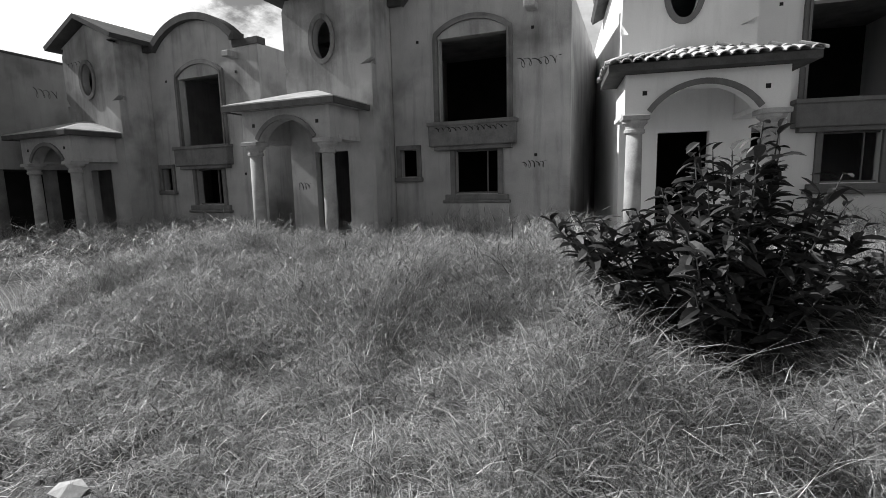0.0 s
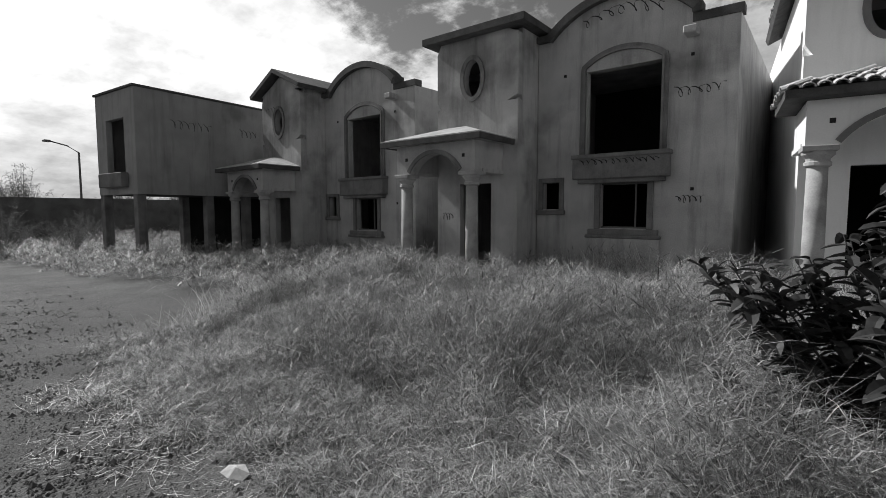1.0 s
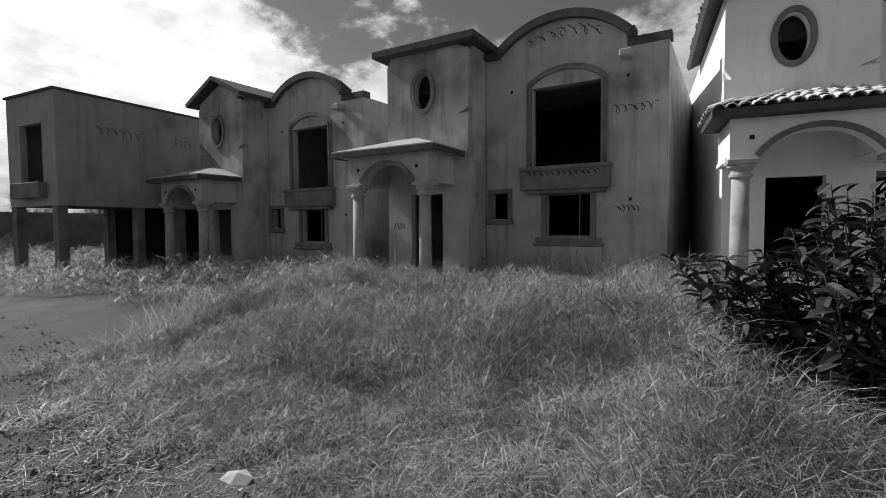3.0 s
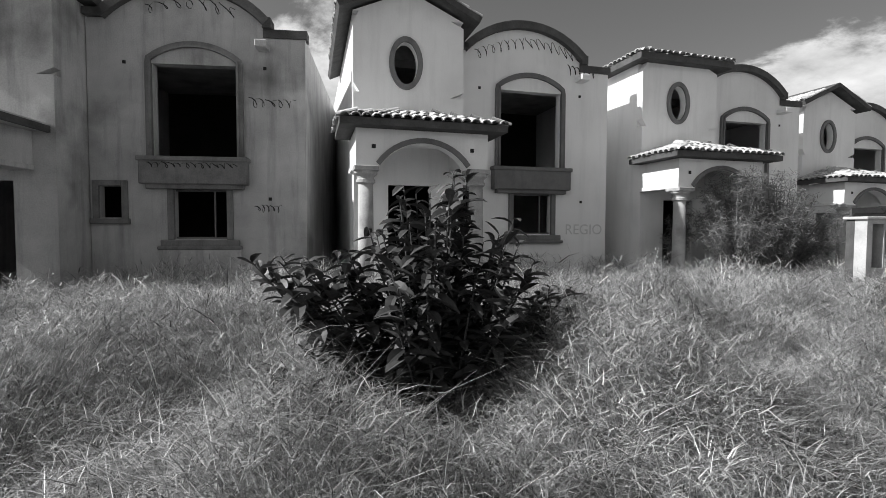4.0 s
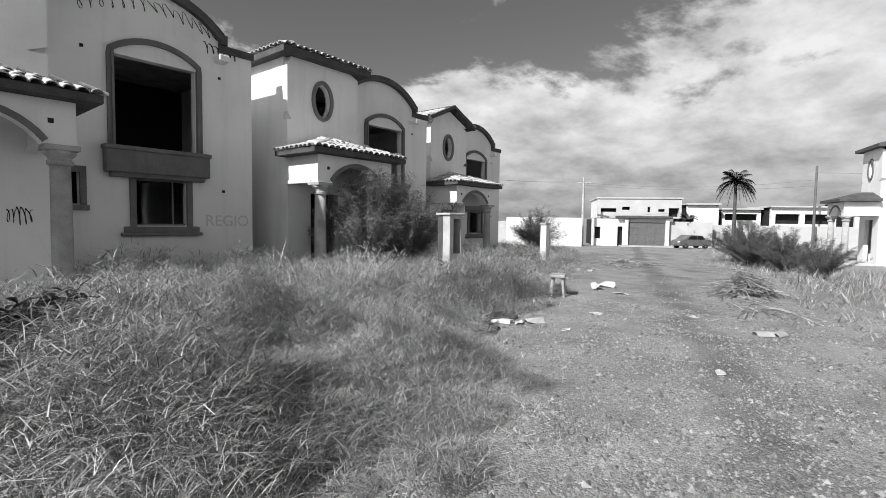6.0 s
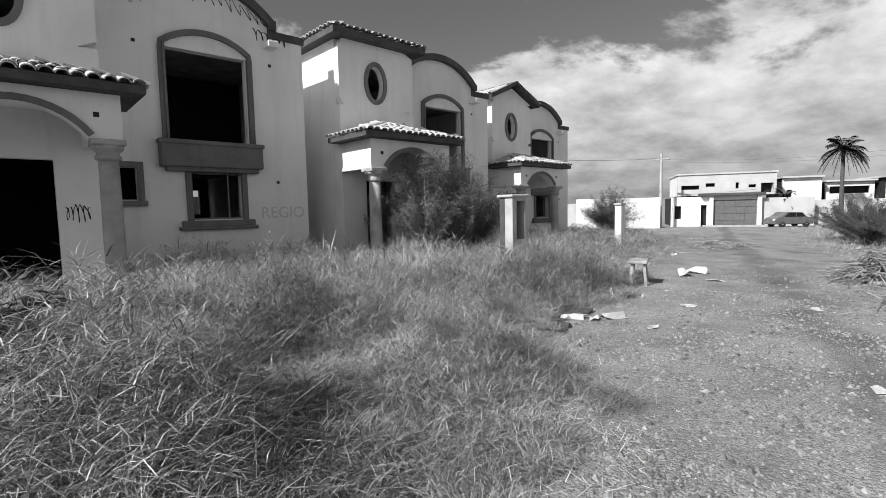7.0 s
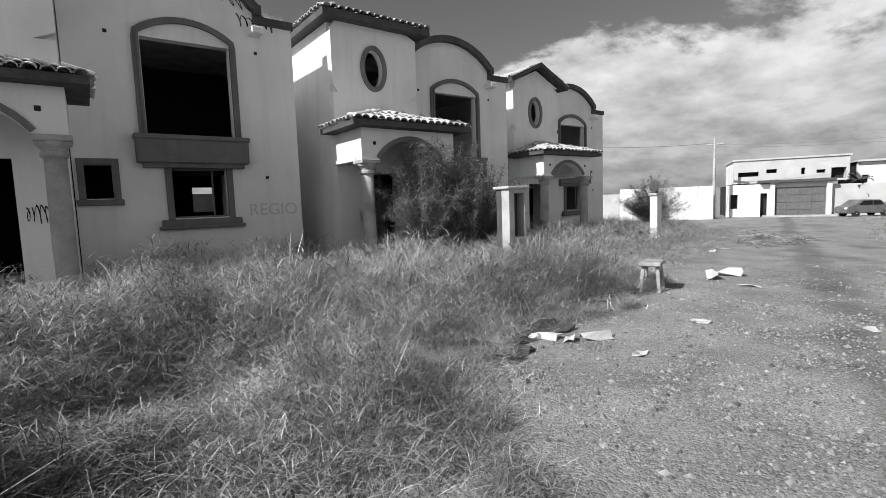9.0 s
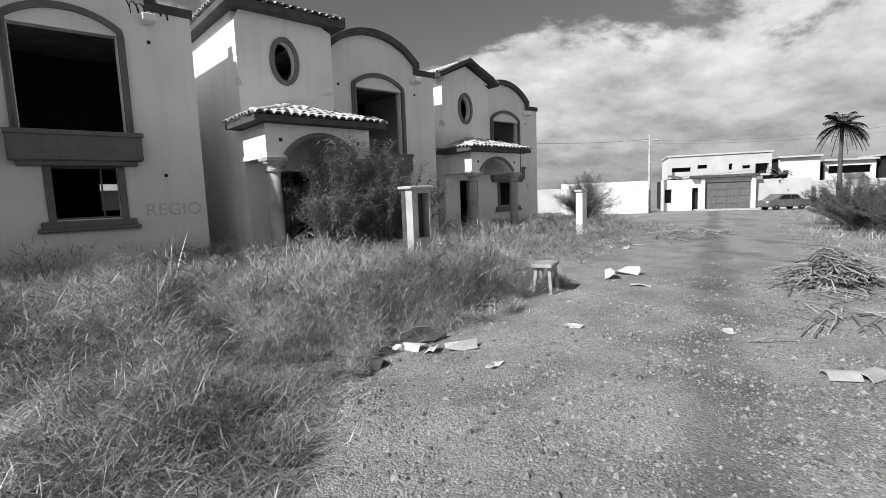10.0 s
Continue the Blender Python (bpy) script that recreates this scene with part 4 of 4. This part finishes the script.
shrub(9.7, 11.9, 1.1, 3.0, 41, 230, "feathery grey shrub before the porch", 80)
shrub(11.9, 12.5, 1.45, 2.5, 42, 210, "feathery grey shrub before the lower window", 90)
shrub(10.8, 11.8, 0.9, 2.9, 43, 210, "feathery grey shrub before the porch", 50)
shrub(8.9, 13.0, 0.35, 2.3, 44, 300, "thin dry weed beside the porch", 16)
shrub(26.5, 17.0, 1.7, 3.1, 45, 110, "bare twiggy shrub beside the last house", 150, 0.72)
shrub(-24.5, 7.5, 1.4, 2.2, 46, 90, "bare twiggy shrub by the street", 60)
shrub(-22.5, 9.0, 1.0, 1.6, 47, 120, "dry low shrub by the raised house", 40)
shrub(-29, 12, 1.6, 1.9, 48, 120, "dry shrub by the block wall", 50)
shrub(-29, 5, 1.6, 1.8, 49, 160, "dry shrub by the block wall", 50)
for i, (x, y, w, t) in enumerate(((-27.5, 3.0, 1.5, 1.5), (-28.5, 7.5, 1.7, 1.9), (-27.0, 10.0, 1.4, 1.6), (-24.0, 5.2, 1.0, 1.2), (-26.0, 0.5, 1.5, 1.4))):
    shrub(x, y, w, t, 90 + i, 300, "dark dense shrub before the block wall", 55, leaf=PALM_LEAF)
shrub(28.5, 6.0, 1.8, 2.2, 50, 420, "dark dense shrub on the far verge", 75, leaf=PALM_LEAF)
shrub(31.5, 7.2, 1.8, 2.3, 51, 420, "dark dense shrub on the far verge", 75, leaf=PALM_LEAF)
shrub(26.5, 4.6, 1.6, 1.9, 55, 420, "dark dense shrub on the far verge", 70, leaf=PALM_LEAF)
shrub(23.0, 3.0, 1.3, 1.6, 52, 360, "dark dense shrub on the far verge", 55, leaf=PALM_LEAF)
shrub(0.9, 29.5, 2.6, 7.6, 53, 130, "bare grey tree behind the houses", 90, 0.5, "tree", 0.0)
shrub(3.4, 20.5, 0.8, 2.4, 54, 120, "thin dry shrub in the gap between houses", 20)
for i, (x, y, t) in enumerate(((-44, 8, 5.0), (-45, 14, 5.4), (-42, 20, 5.2), (-47, 27, 6.5), (-40, 30, 5.4))):
    shrub(x, y, 2.6, t, 60 + i, 150, "distant bare tree beyond the block wall", 50, 0.5, "tree", 0.0)


# ---- small things on the ground ----
def place(ob, x, y, rz=0, z=0.0):
    ob.matrix_world = pose(x, y, ground_z(x, y) + z, 0, 0, rz)
    return ob


stool = new("stool")
place(stool, 10.5, 6.4, 25)
tagged(stool, "small pale wooden stool standing at the grass edge", "stool")
part("seat", B(-0.25, 0.25, -0.16, 0.16, 0.40, 0.46, 0.012), WOOD, stool)
for sx in (-1, 1):
    for sy in (-1, 1):
        bm = bmesh.new()
        tube(bm, [(sx * 0.21, sy * 0.14, -0.02), (sx * 0.15, sy * 0.10, 0.41)], [0.035, 0.035], 4)
        part("leg", bm, WOOD, stool)
part("apron", B(-0.18, 0.18, -0.13, -0.11, 0.32, 0.40), WOOD, stool)
part("apron", B(-0.18, 0.18, 0.11, 0.13, 0.32, 0.40), WOOD, stool)

meter = new("meter_pillar")
place(meter, 9.9, 9.05, -4, 0.02)
tagged(meter, "unfinished concrete meter pillar with an empty recess", "pillar")
bm = bmesh.new()
holed(bm, -0.2, 0.2, -0.5, 1.62, [(-0.08, 0.17, 0.70, 1.54)], -0.22, 0.02)
part("front", bm, SLAB, meter)
part("body", B(-0.2, 0.2, 0.02, 0.2, -0.5, 1.62, 0.01), CORNICE, meter)
part("cap", B(-0.25, 0.27, -0.26, 0.24, 1.62, 1.68, 0.015), SLAB, meter)

post = new("concrete_post")
place(post, 19.3, 12.1)
tagged(post, "pale square concrete post in the grass", "post")
part("shaft", B(-0.14, 0.14, -0.14, 0.14, -0.3, 1.5, 0.015), WHITEWALL, post)
part("top_plate", B(-0.2, 0.2, -0.16, 0.16, 1.5, 1.58, 0.01), SLAB, post)


def scrap(x, y, size, seed, mat=PAPER, name="paper_scrap", label="crumpled pale scrap lying on the dirt", cat="litter", lift=0.12):
    rng = random.Random(seed)
    bm = bmesh.new()
    n = 3 if mat is PAPER else 6
    v = {}
    for i in range(n):
        for j in range(n):
            px = (i / (n - 1) - 0.5) * size * rng.uniform(0.85, 1.15)
            py = (j / (n - 1) - 0.5) * size * 0.55 * rng.uniform(0.8, 1.2)
            v[i, j] = bm.verts.new((px, py, max(0.004, size * lift * rng.uniform(-0.3, 1.0))))
    fs = [bm.faces.new((v[i, j], v[i + 1, j], v[i + 1, j + 1], v[i, j + 1])) for i in range(n - 1) for j in range(n - 1)]
    r = bmesh.ops.extrude_face_region(bm, geom=fs)
    bmesh.ops.translate(bm, vec=(0, 0, -0.006), verts=[q for q in r["geom"] if isinstance(q, bmesh.types.BMVert)])
    return tagged(place(part(name, bm, mat), x, y, rng.uniform(0, 180)), label, cat, "litter along the street")


SCRAPS = [(12.2, 6.35, 0.34, 0.45), (12.75, 6.35, 0.42, 0.35), (11.9, 5.6, 0.3, 0.2), (7.7, 5.2, 0.34, 0.3), (7.3, 5.55, 0.3, 0.25), (9.6, 6.9, 0.5, 0.2), (9.9, 6.6, 0.35, 0.2),
          (5.35, 4.05, 0.17, 0.25), (4.2, 3.35, 0.13, 0.2), (2.9, 3.0, 0.10, 0.3), (3.0, 2.6, 0.09, 0.3), (7.6, 4.6, 0.2, 0.2), (9.2, 4.9, 0.22, 0.15), (10.2, 3.6, 0.2, 0.15),
          (-3.0, 3.0, 0.2, 0.3), (-4.1, 3.5, 0.22, 0.25), (7.4, 5.3, 0.2, 0.3), (16.5, 8.6, 0.3, 0.3), (17.5, 8.9, 0.35, 0.2), (6.9, 2.4, 0.16, 0.2)]
for i, (x, y, size, lift) in enumerate(SCRAPS):
    scrap(x, y, size, 100 + i, lift=lift)
scrap(7.35, 5.75, 0.9, 130, CLOTH, "cloth", "dark torn cloth lying at the grass edge", "cloth", 0.08)
scrap(6.55, 5.55, 0.8, 131, CLOTH, "cloth", "dark torn cloth lying at the grass edge", "cloth", 0.10)


def rock(x, y, r, seed, label="broken lump of concrete on the ground"):
    rng = random.Random(seed)
    bm = bmesh.new()
    bmesh.ops.create_icosphere(bm, subdivisions=2, radius=r)
    for q in bm.verts:
        q.co *= rng.uniform(0.75, 1.15)
        q.co.z *= 0.6
    return tagged(place(part("rubble", bm, RUBBLE), x, y, rng.uniform(0, 180), r * 0.25), label, "rubble", "broken concrete lumps")


for i, (x, y, r) in enumerate(((3.5, 5.75, 0.12), (3.75, 5.65, 0.10), (3.25, 5.5, 0.08), (4.3, 4.6, 0.07), (3.6, 3.9, 0.06), (5.0, 5.2, 0.06), (2.75, 2.9, 0.06), (2.95, 2.75, 0.05), (7.2, 5.6, 0.07))):
    rock(x, y, r, 150 + i)


def curved_tile(x, y, rz):
    bm = bmesh.new()
    band_along(bm, arc(-0.08, 0.08, 0.0, 0.05, 8), 0.0, 0.012, -0.12, 0.12)
    return tagged(place(part("broken_tile", bm, COLUMN), x, y, rz, 0.005), "broken curved clay tile on the dirt", "tile", "broken tiles")


curved_tile(9.44, 2.45, 40)
curved_tile(9.62, 2.3, 75)


def branch_pile(x, y, wide, count, seed, mat, label, flatness=0.35):
    rng = random.Random(seed)
    bm = bmesh.new()
    for i in range(count):
        a = rng.gauss(0.3, 0.7)
        length = rng.uniform(0.4, 1.3)
        r = rng.random()
        cx, cy = rng.gauss(0, wide * 0.38), rng.gauss(0, wide * 0.22)
        cz = max(0.02, flatness * math.exp(-((cx / wide) ** 2 + (cy / wide) ** 2) * 4) * rng.uniform(0.1, 1.0))
        d = Vector((math.cos(a), math.sin(a), rng.uniform(-0.12, 0.15))) * length / 2
        c = Vector((cx, cy, cz))
        bend = Vector((rng.uniform(-0.06, 0.06), rng.uniform(-0.06, 0.06), 0.05))
        pts = [c - d, c + bend, c + d]
        for q in pts:
            q.z = max(q.z, 0.01)
        tube(bm, pts, [0.010, 0.009, 0.004], 4)
    ob = tagged(place(part("branch_pile", bm, mat), x, y, 0), label, "branches", kind="stuff")
    return ob


branch_pile(13.9, 3.6, 1.05, 420, 71, BRANCH, "heap of dry cut branches beside the street", 0.55)
branch_pile(11.4, 2.7, 1.2, 22, 72, BRANCH, "scattered pale palm stalks on the dirt", 0.06)
branch_pile(20.8, 9.3, 2.4, 130, 73, BRANCH, "heap of pale branches and rubbish across the street", 0.4)
branch_pile(9.3, 6.6, 1.0, 26, 74, BRANCH, "scattered dry sticks at the grass edge", 0.05)
branch_pile(24.5, 10.2, 2.0, 60, 75, BRANCH, "scattered pale branches on the street", 0.15)


# ---- the end of the street ----
FAR = pose(46.1, 17.8, -0.38, 0, 0, -58)


def far_part(name, parent, mat, *dims, label="", bevel=0.0):
    return part(name, B(*dims, bevel=bevel), mat, parent, label)


def far_house():
    h = new("far_house")
    h.matrix_world = FAR
    tagged(h, "white flat-roofed two-storey house with a garage", "house")
    bm = bmesh.new()
    holed(bm, -4.2, 3.2, 2.55, 4.35, [(-3.9, -2.5, 3.1, 3.45), (-2.0, -1.3, 3.3, 3.6), (0.25, 0.5, 3.1, 3.6), (1.2, 1.75, 3.15, 3.4), (2.1, 3.0, 2.7, 3.5)], 1.0, 1.25)
    part("upper_front", bm, FARWALL, h)
    # Near-black box fills the upper storey, painting room shade behind the windows.
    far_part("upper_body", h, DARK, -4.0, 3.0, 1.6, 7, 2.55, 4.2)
    far_part("upper_side", h, WHITEWALL, -4.2, -4.0, 1.25, 7, 2.55, 4.35)
    far_part("upper_side", h, WHITEWALL, 3.0, 3.2, 1.25, 7, 2.55, 4.35)
    far_part("flat_roof", h, FARWALL, -4.3, 3.3, 0.9, 7.1, 4.35, 4.47)
    bm = bmesh.new()
    holed(bm, -4.8, -1.9, -0.3, 2.45, [(-4.5, -4.0, 0.6, 1.7), (-2.5, -2.05, -0.3, 1.75)], 0.0, 0.2)
    part("lower_front", bm, WHITEWALL, h)
    # Same dark filling below, for the shade behind window and door.
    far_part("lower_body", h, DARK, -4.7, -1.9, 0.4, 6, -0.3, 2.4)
    for x in (-1.9, 1.6):
        far_part("gate_pillar", h, WHITEWALL, x, x + 0.3, -0.3, 0.3, -0.3, 2.5, bevel=0.02)
    door = far_part("garage_door", h, METAL, -1.6, 1.6, 0.0, 0.08, -0.2, 2.15, label="dark panelled garage door")
    for i in range(4):
        for j in range(4):
            far_part("door_panel", door, METAL, -1.5 + i * 0.77, -0.82 + i * 0.77, -0.03, 0.0, -0.1 + j * 0.56, 0.38 + j * 0.56)
    far_part("garage_canopy", h, CORNICE, -2.6, 2.1, -0.5, 0.9, 2.5, 2.72, bevel=0.02)
    far_part("garage_header", h, FARWALL, -1.6, 1.6, -0.1, 0.2, 2.15, 2.5)
    far_part("step", h, SLAB, -2.4, 2.4, -1.6, -0.3, -0.3, 0.06)


far_house()


def far_wall(name, x0, x1, y0, y1, z1, mat, label):
    ob = part(name, B(x0, x1, y0, y1, -0.5, z1, 0.02), mat)
    ob.matrix_world = FAR
    return tagged(ob, label, "wall", kind="structure")


far_wall("wall_1", -12.5, -5.9, -3.0, -2.8, 2.45, WHITEWALL, "blank white wall at the end of the street")
far_wall("wall_2", -24, -12.6, 1.0, 1.2, 2.1, FARWALL, "long pale wall beyond the last house")
far_wall("wall_3", 1.95, 5.6, 0.1, 0.3, 2.25, FARWALL, "grey garden wall beside the garage")
far_wall("wall_4", 5.7, 30, 1.0, 1.2, 2.0, FARWALL, "long grey wall along the cross street")


def far_block(x0, x1, y0, z0, z1, holes, label):
    h = new("far_building")
    h.matrix_world = FAR
    tagged(h, label, "building")
    bm = bmesh.new()
    holed(bm, x0, x1, z0, z1, holes, y0, y0 + 0.25)
    part("front_wall", bm, WHITEWALL, h)
    # Black filling stands in for the shaded rooms behind the front wall.
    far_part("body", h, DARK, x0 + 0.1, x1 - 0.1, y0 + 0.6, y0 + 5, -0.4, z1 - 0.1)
    far_part("flat_roof", h, FARWALL, x0 - 0.1, x1 + 0.1, y0 - 0.3, y0 + 5, z1, z1 + 0.14)


far_block(4.2, 7.0, 3.0, 2.0, 3.9, [(4.5, 4.9, 2.3, 2.9)], "white block of a house behind the garden wall")
far_block(7.6, 11.0, 4.0, 1.0, 3.5, [(7.9, 10.7, 2.5, 3.1)], "white building with a long dark window band")
far_block(11.2, 16.5, 2.5, 1.0, 3.7, [(11.6, 13.6, 2.2, 3.1), (14.0, 16.1, 2.2, 3.1)], "white building with wide dark windows")
far_block(18, 26, 2.5, 1.0, 4.3, [(18.6, 20.4, 2.2, 3.3), (21.4, 23.2, 2.2, 3.3)], "white building with wide dark windows")


def palm(lx, ly, tall, seed, fronds=26, size=2.0, label="tall palm with a shaggy crown behind the walls"):
    rng = random.Random(seed)
    ob = new("palm_tree")
    at = FAR @ Vector((lx, ly, 0))
    ob.location = (at.x, at.y, -0.5)
    tagged(ob, label, "palm tree")
    bm = bmesh.new()
    tube(bm, [(0, 0, 0), (0.08, 0, tall * 0.3), (0.1, 0.02, tall * 0.65), (0.05, 0, tall)], [0.2, 0.16, 0.13, 0.12], 8)
    part("trunk", bm, STEM, ob, smooth=True)
    for i in range(fronds):
        yaw = i * 137.5 + rng.uniform(-10, 10)
        rise = rng.uniform(-0.5, 1.25)
        bm = bmesh.new()
        pts = []
        for k in range(8):
            s = k / 7
            pts.append(Vector((size * s * math.cos(rise * 0.7) * (1 - 0.12 * s), 0, size * (rise * s - 0.75 * s * s))))
        for k in range(7):
            for j in range(5):
                p = pts[k].lerp(pts[k + 1], j / 5)
                w = size * 0.30 * math.sin(math.pi * min(0.15 + 0.85 * (k + j / 5) / 7, 0.97))
                for side in (-1, 1):
                    a, b = bm.verts.new(p), bm.verts.new(p + Vector((0.09, 0, 0)))
                    c = bm.verts.new(p + Vector((w * 0.45, side * w, -0.25 * w)))
                    bm.faces.new((a, b, c))
        tube(bm, pts, [0.02] * 8, 4)
        f = part("frond", bm, PALM_LEAF, ob)
        f.matrix_basis = pose(0.05, 0, tall, 0, 0, yaw)


palm(6.9, -1.0, 5.95, 81, 46, 1.75)
palm(3.7, 0.9, 2.6, 82, 16, 1.1, "small palm over the garden wall")
palm(-3.0, 8.0, 4.2, 83, 12, 1.1, "small palm crown over the flat roof")


def car():
    c = new("car")
    c.matrix_world = FAR @ pose(3.2, -2.2, -0.05, 0, 0, 22) @ Matrix.Scale(0.8, 4)
    tagged(c, "small grey car parked at the end of the street", "car")
    bm = bmesh.new()
    sheet(bm, [(-1.9, 0.3), (1.85, 0.3), (1.9, 0.75), (1.75, 0.92), (1.2, 0.98), (0.75, 1.42), (-0.7, 1.46), (-1.35, 1.0), (-1.85, 0.86), (-1.95, 0.6)], -0.8, 0.8)
    bmesh.ops.bevel(bm, geom=list(bm.edges), offset=0.06, segments=2, affect="EDGES")
    body = part("body", bm, CAR, c)
    for y in (-0.815, 0.775):
        bm = bmesh.new()
        sheet(bm, [(-1.05, 1.0), (0.05, 1.0), (0.05, 1.36), (-0.65, 1.36)], y, y + 0.04)
        part("side_window", bm, GLASS, body)
        bm = bmesh.new()
        sheet(bm, [(0.12, 1.0), (0.98, 1.0), (0.68, 1.34), (0.12, 1.36)], y, y + 0.04)
        part("side_window", bm, GLASS, body)
    for x in (-1.2, 1.15):
        for y in (-0.78, 0.62):
            bm = bmesh.new()
            lathe(bm, [(0.2, 0), (0.31, 0.01), (0.31, 0.17), (0.2, 0.18)], 0, 0, 18)
            w = part("wheel", bm, TYRE, c)
            w.matrix_basis = pose(x, y + 0.16, 0.31, 90, 0, 0)
            bm = bmesh.new()
            lathe(bm, [(0.19, -0.005), (0.17, 0.02), (0.05, 0.19)], 0, 0, 14)
            part("rim", bm, SLAB, w)
    part("headlight", B(-1.93, -1.8, -0.7, -0.4, 0.66, 0.82, 0.02), WHITEWALL, c)
    part("tail_light", B(1.78, 1.9, -0.75, -0.5, 0.72, 0.9, 0.02), DARK, c)


car()


# ---- poles and wires ----
def pole(x, y, z, tall, arms, label, r=0.1, mat=SLAB):
    p = new("utility_pole")
    p.location = (x, y, z)
    tagged(p, label, "pole")
    bm = bmesh.new()
    lathe(bm, [(r, -0.3), (r * 0.7, tall)], 0, 0, 10)
    part("shaft", bm, mat, p)
    for a in range(arms):
        ob = part("crossarm", B(-0.6, 0.6, -0.05, 0.05, tall - 0.5 - a * 0.5, tall - 0.4 - a * 0.5), WOOD, p)
        ob.matrix_basis = pose(0, 0, 0, 0, 0, -70)
    return p


at = FAR @ Vector((-5.8, -2.0, 0))
pole(at.x, at.y, -0.42, 6.1, 1, "grey concrete utility pole with a crossarm", 0.13)
at2 = FAR @ Vector((13.5, 0.0, 0))
pole(at2.x, at2.y, -0.42, 7.2, 0, "tall dark utility pole", 0.12, METAL)


def wire(a, b, sag, r=0.014):
    a, b = Vector(a), Vector(b)
    pts = [a.lerp(b, i / 10) - Vector((0, 0, sag * 4 * (i / 10) * (1 - i / 10))) for i in range(11)]
    bm = bmesh.new()
    tube(bm, pts, [r] * 11, 3)
    tagged(part("overhead_wire", bm, METAL), "thin overhead power cable", "cable", "overhead cables")


wire((at.x, at.y, 5.3), (18.0, 24.0, 4.9), 0.4)
wire((at.x, at.y, 5.2), (at2.x, at2.y, 5.6), 0.5)
wire((at2.x, at2.y, 6.2), (at2.x + 18, at2.y - 40, 6.2), 0.5)
wire((at.x, at.y, 5.0), (at2.x, at2.y, 5.1), 0.4)

lamp = new("street_lamp")
lamp.location = (-44, 17.3, -1.2)
tagged(lamp, "tall street lamp on a bent arm beyond the wall", "street lamp")
bm = bmesh.new()
tube(bm, [(0, 0, -0.2), (0, 0, 7.4), (-0.4, -0.6, 7.9), (-1.0, -1.5, 8.2)], [0.1, 0.07, 0.05, 0.05], 8)
part("pole", bm, METAL, lamp)
part("lamp_head", B(-1.3, -0.9, -1.85, -1.4, 8.12, 8.28, 0.04), METAL, lamp)
